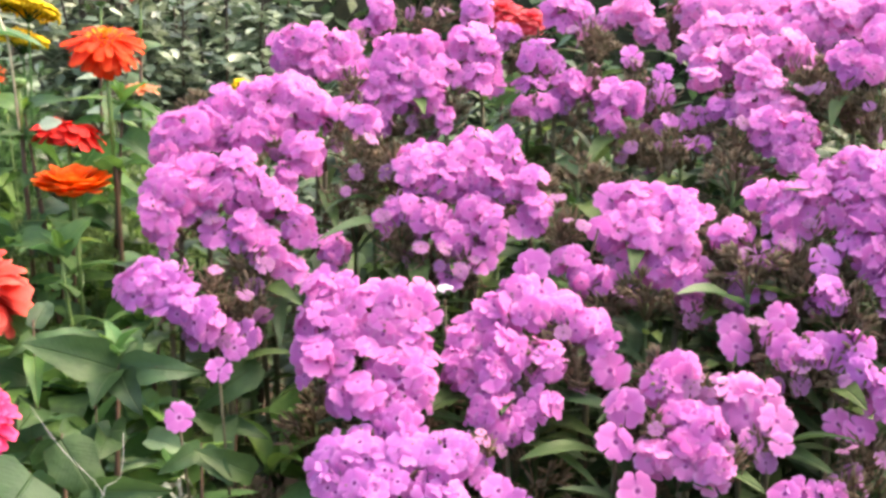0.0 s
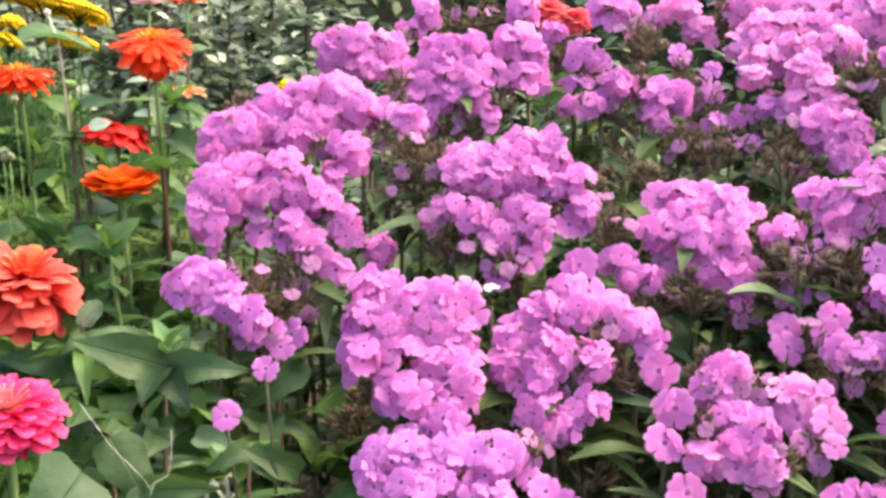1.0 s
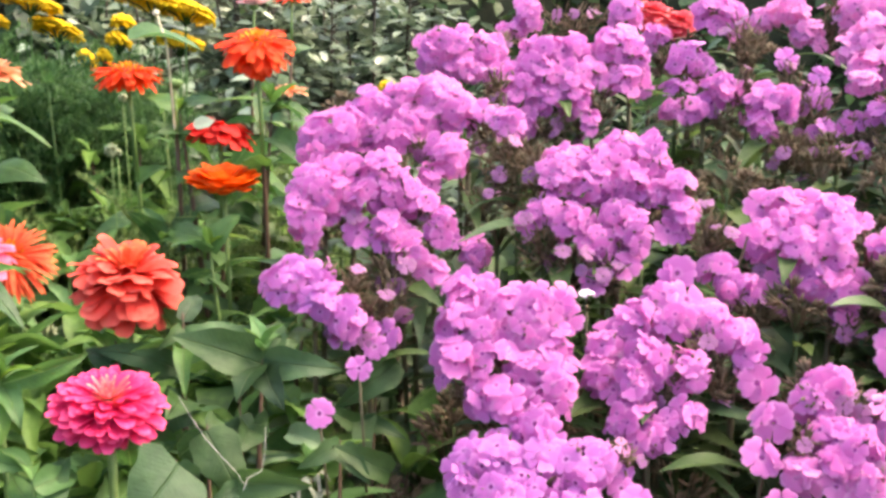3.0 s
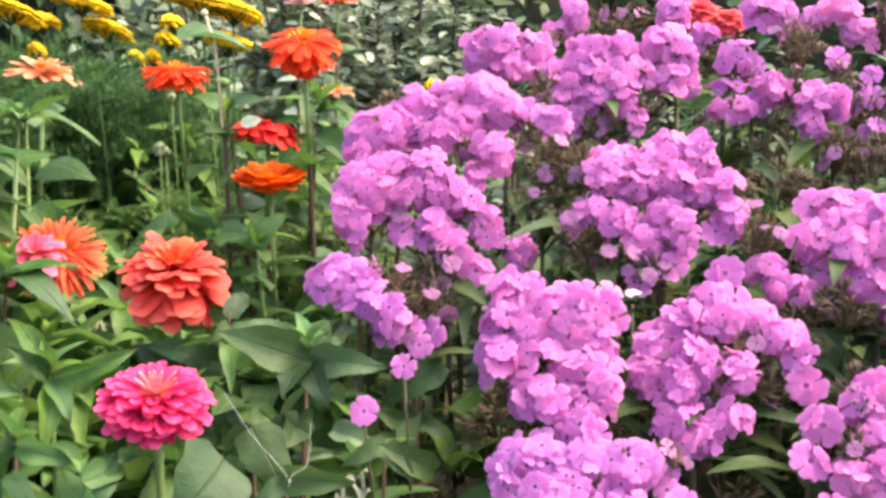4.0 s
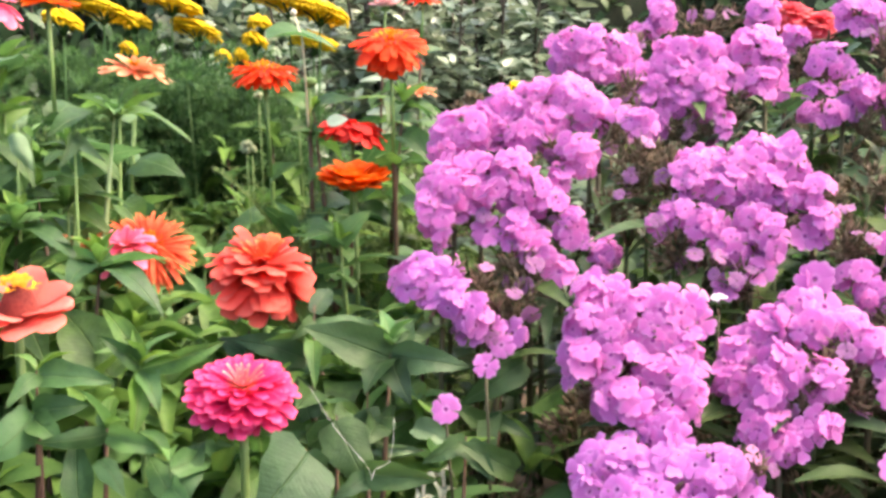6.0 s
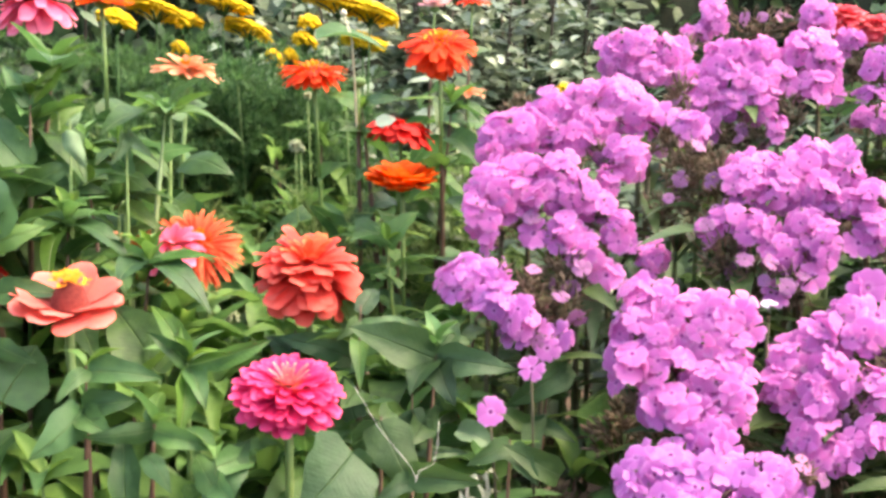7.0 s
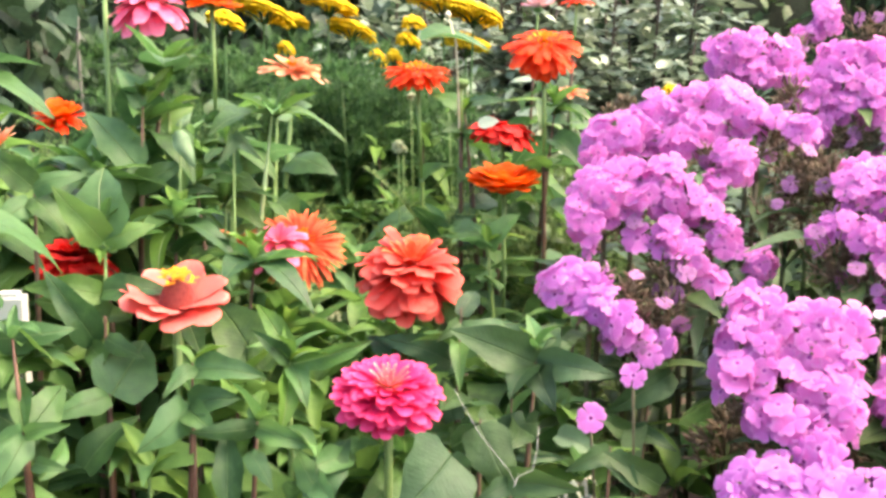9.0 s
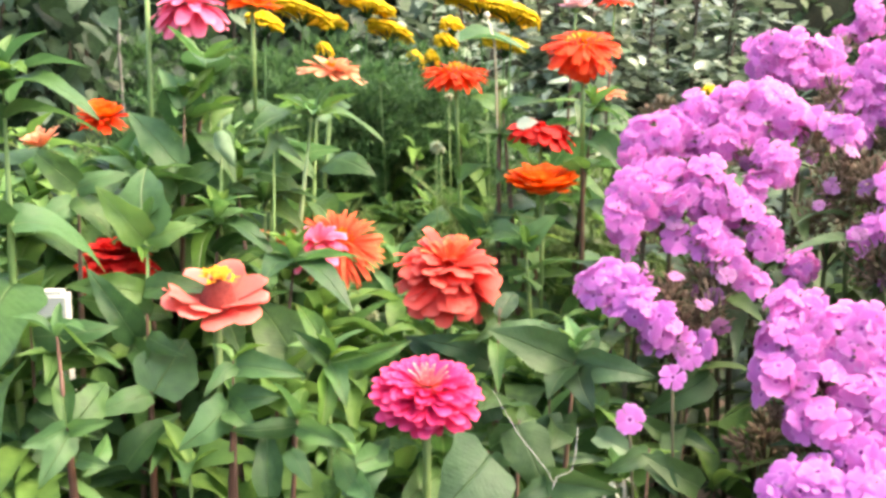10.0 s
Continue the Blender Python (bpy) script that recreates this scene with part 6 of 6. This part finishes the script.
shrub("red_leaved_plant", Vector((-1.241, 1.509, 0)), 0.953, 0.16, 0.035, 420, REDLEAF, 790,
      "low plant with dark reddish brown leaves", "red plants", low=0.6)


def hedge(az, r, width, height, seed, leaves=2600):
    rg = random.Random(seed)
    base = polar(r, az)
    plant = thing("hedge_bush", Matrix.Translation(base), "dense dark green bush of the hedge ring, whose unseen rear is added to block skylight", "hedge", "hedge")
    # solid lumpy hull behind the leaves, coloured as dark as the hedge's inner shade
    b = Build()
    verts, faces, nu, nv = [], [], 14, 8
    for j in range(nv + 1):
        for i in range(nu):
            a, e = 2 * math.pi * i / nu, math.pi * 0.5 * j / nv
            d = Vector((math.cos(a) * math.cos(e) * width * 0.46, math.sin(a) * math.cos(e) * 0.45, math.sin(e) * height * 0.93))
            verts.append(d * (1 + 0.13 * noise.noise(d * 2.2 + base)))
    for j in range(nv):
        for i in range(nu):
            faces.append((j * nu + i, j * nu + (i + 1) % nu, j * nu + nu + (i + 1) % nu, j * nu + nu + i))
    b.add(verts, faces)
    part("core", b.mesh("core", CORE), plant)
    b = Build()
    for k in range(leaves):
        a, e = rg.uniform(0, 6.28), math.asin(rg.random())
        d = Vector((math.cos(a) * math.cos(e) * width * 0.5, math.sin(a) * math.cos(e) * 0.5, math.sin(e) * height))
        d *= (1 + 0.16 * noise.noise(d * 2.2 + base)) * rg.uniform(0.88, 1.06)
        s = rg.uniform(0.05, 0.09)
        t = rg.uniform(0, 6.28)
        b.blade(laid(d, Vector((math.cos(t), math.sin(t), rg.uniform(-1, 0.4))), Vector((rg.uniform(-.8, .8), rg.uniform(-.8, .8), 1))), s, s * 0.6, 0.25, 0.2, 2)
    part("leaves", b.mesh("leaves", DARKLEAF), plant, kind="stuff")


rg = random.Random(44)
for k in range(15):
    hedge(-38 + 7.5 * k, rg.uniform(4.2, 4.8), 1.15, rg.uniform(2.0, 2.5), 800 + k)
for k in range(22):   # unseen bushes added behind the viewer to cut low skylight from the front
    hedge(82 + 11 * k, rg.uniform(4.6, 5.0), 1.5, rg.uniform(2.1, 2.5), 840 + k, 800)


# ---- stakes, string and odds and ends ----
def stake(p, height, r, seed, label, material=WOOD_GREY, name="garden_stake", category="stake"):
    rg = random.Random(seed)
    b = Build()
    pts = [Vector((rg.uniform(-.004, .004), rg.uniform(-.004, .004), height * i / 6 - 0.05)) for i in range(7)]
    b.tube(pts, [r * rg.uniform(0.92, 1.06) for _ in pts], 8)
    ob = new(name, b.mesh(name, material))
    ob.matrix_basis = Matrix.Translation((p[0], p[1], 0))
    tagged(ob, label, category)


stake((-1.452, 1.816, 1.011), 1.6, 0.0032, 1, "thin grey weathered wooden stake in the bed")
stake((-0.796, 2.554, 1.126), 1.5, 0.008, 2, "grey weathered wooden post behind the zinnias")


stake((-1.168, 2.728, 1.119), 2.2, 0.022, 3, "thin dark tree trunk behind the yarrow", BARK, "tree_trunk", "trunk")
stake((-1.529, 2.691, 1.134), 2.2, 0.016, 4, "thin dark tree trunk behind the feathery plants", BARK, "tree_trunk", "trunk")


def string_line(name, points, r, label):
    pts = [Vector(p) for p in points]
    fine = []
    for a, c in zip(pts, pts[1:]):
        for k in range(4):
            fine.append(a.lerp(c, k / 4) + Vector((0, 0, -0.0004 * math.sin(math.pi * k / 4))))
    fine.append(pts[-1])
    b = Build()
    b.tube(fine, [r] * len(fine), 5)
    ob = new(name, b.mesh(name, STRING))
    tagged(ob, label, "string")


string_line("garden_string", [(-0.286, 0.760, 0.792), (-0.258, 0.736, 0.770), (-0.228, 0.714, 0.754), (-0.223, 0.715, 0.744)], 0.00014, "thin white string tied from a zinnia stem")
string_line("garden_string", [(-0.211, 0.727, 0.784), (-0.211, 0.724, 0.767), (-0.213, 0.721, 0.754), (-0.222, 0.716, 0.750), (-0.224, 0.713, 0.742)], 0.0002, "loose white string end hanging over the leaves")


def dry_stalk(points, leaf_at, label):
    pts = [Vector(p) for p in points]
    base = Vector((pts[0].x, pts[0].y, 0))
    pts = [Vector((pts[0].x, pts[0].y, -0.02))] + pts
    plant = thing("dry_stalk", Matrix.Translation(base), label, "stalk")
    b = Build()
    b.tube([p - base for p in pts[:-1]], [0.001, 0.001, 0.0014, 0.0013, 0.0012], 6)
    part("stalk", b.mesh("stalk", STRAW), plant)
    b = Build()
    tip, way = pts[-2] - base, (pts[-1] - pts[-2])
    b.tube([tip, tip + way * 0.5, tip + way, tip + way * 1.3], [0.0012, 0.0042, 0.0036, 0.0008], 7)
    part("closed_tip", b.mesh("closed_tip", STRAW), plant)
    part("leaf", Z_LEAVES[2], plant, laid(Vector(leaf_at) - base, Vector((0.92, 0.36, -0.04)), Vector((0.1, -0.3, 1)), 0.8), "narrow green leaf held level")


dry_stalk([(-0.483, 1.318, 0.804), (-0.454, 1.217, 1.005), (-0.452, 1.204, 1.046), (-0.461, 1.206, 1.072), (-0.463, 1.206, 1.078)], (-0.493, 1.198, 1.048),
          "pale straw coloured dry flower stalk with a closed tip")
zinnia((-0.461, 1.247, 1.003), 0.036, [], NONE, "closed green zinnia bud on a thin stem", (0, 0), 33, 0.05, 0.6)


def white_post(p, height, width, label):
    """A flat painted board with a rounded top, driven into the bed."""
    bm = bmesh.new()
    bmesh.ops.create_cube(bm, size=1.0)
    bmesh.ops.scale(bm, vec=(width, 0.022, height + 0.1), verts=bm.verts)
    bmesh.ops.translate(bm, vec=(0, 0, (height - 0.1) / 2), verts=bm.verts)
    top = [e for e in bm.edges if all(v.co.z > height * 0.9 for v in e.verts)]
    bmesh.ops.bevel(bm, geom=top, offset=0.004, segments=3, affect="EDGES")
    me = bpy.data.meshes.new("white_board")
    bm.to_mesh(me)
    bm.free()
    me.materials.append(WHITE)
    ob = new("white_board", me)
    ob.matrix_basis = Matrix.Translation((p[0], p[1], 0)) @ Matrix.Rotation(radians(28), 4, "Z")
    tagged(ob, label, "board")


white_post((-0.668, 0.725, 0.845), 0.840, 0.024, "white painted board standing behind the zinnia leaves")


def seed_head(at, r, seed, label):
    """A small pale ball of bristles on a thin stalk."""
    rg = random.Random(seed)
    at = Vector(at)
    base = Vector((at.x + 0.02, at.y + 0.03, 0))
    plant = thing("seed_head", Matrix.Translation(base), label, "flower", "seed heads")
    c = at - base
    pts = stem_points(Vector((0, 0, -0.02)), c, 0.02, seed)
    b = Build()
    b.tube(pts, [0.0008] * len(pts), 5)
    part("stem", b.mesh("stem", STEM_GREEN), plant)
    b = Build()
    for k in range(38):
        d = Vector((rg.gauss(0, 1), rg.gauss(0, 1), rg.gauss(0.2, 1))).normalized()
        b.tube([c + d * r * 0.2, c + d * r * 0.7, c + d * r], [0.0008, 0.0016, 0.0006], 4)
    part("bristle_ball", b.mesh("bristle_ball", STRAW_PALE), plant, kind="stuff")


seed_head((-0.534, 1.232, 0.922), 0.009, 1, "pale round seed head on a thin stalk")
seed_head((-0.511, 1.012, 0.767), 0.008, 2, "small white clover head among the weeds")
seed_head((-0.563, 1.340, 0.976), 0.006, 11, "small pale yellow weed flower on a thin stalk")
seed_head((-0.570, 1.332, 0.909), 0.006, 13, "small pale yellow weed flower on a thin stalk")
seed_head((-0.518, 1.357, 0.969), 0.006, 15, "small pale yellow weed flower on a thin stalk")


def withered_shoot(at, seed, label):
    """A thin stem whose few leaves have dried pale and curled."""
    rg = random.Random(seed)
    at = Vector(at)
    base = Vector((at.x, at.y + 0.02, 0))
    plant = thing("withered_shoot", Matrix.Translation(base), label, "plant")
    pts = stem_points(Vector((0, 0, -0.02)), at - base, 0.02, seed)
    b = Build()
    b.tube(pts, [0.0016] * len(pts), 5)
    part("stem", b.mesh("stem", STRAW), plant)
    for k in range(6):
        a = k * 2.4 + rg.uniform(-0.3, 0.3)
        me = leaf_mesh("dry_leaf", 0.014, 0.009, STRAW_DRY, 0.75, rg.uniform(0.3, 1.0), rg.uniform(0.5, 1.2), 0.06, k)
        part("leaf", me, plant, laid(pts[-1] - Vector((0, 0, 0.008 * k)), Vector((math.cos(a), math.sin(a), rg.uniform(-0.2, 0.8)))), "pale curled dry leaf")


withered_shoot((-0.215, 0.826, 0.701), 1, "withered shoot with pale dry curled leaves")
withered_shoot((-0.207, 0.859, 0.696), 2, "withered shoot with pale dry curled leaves")
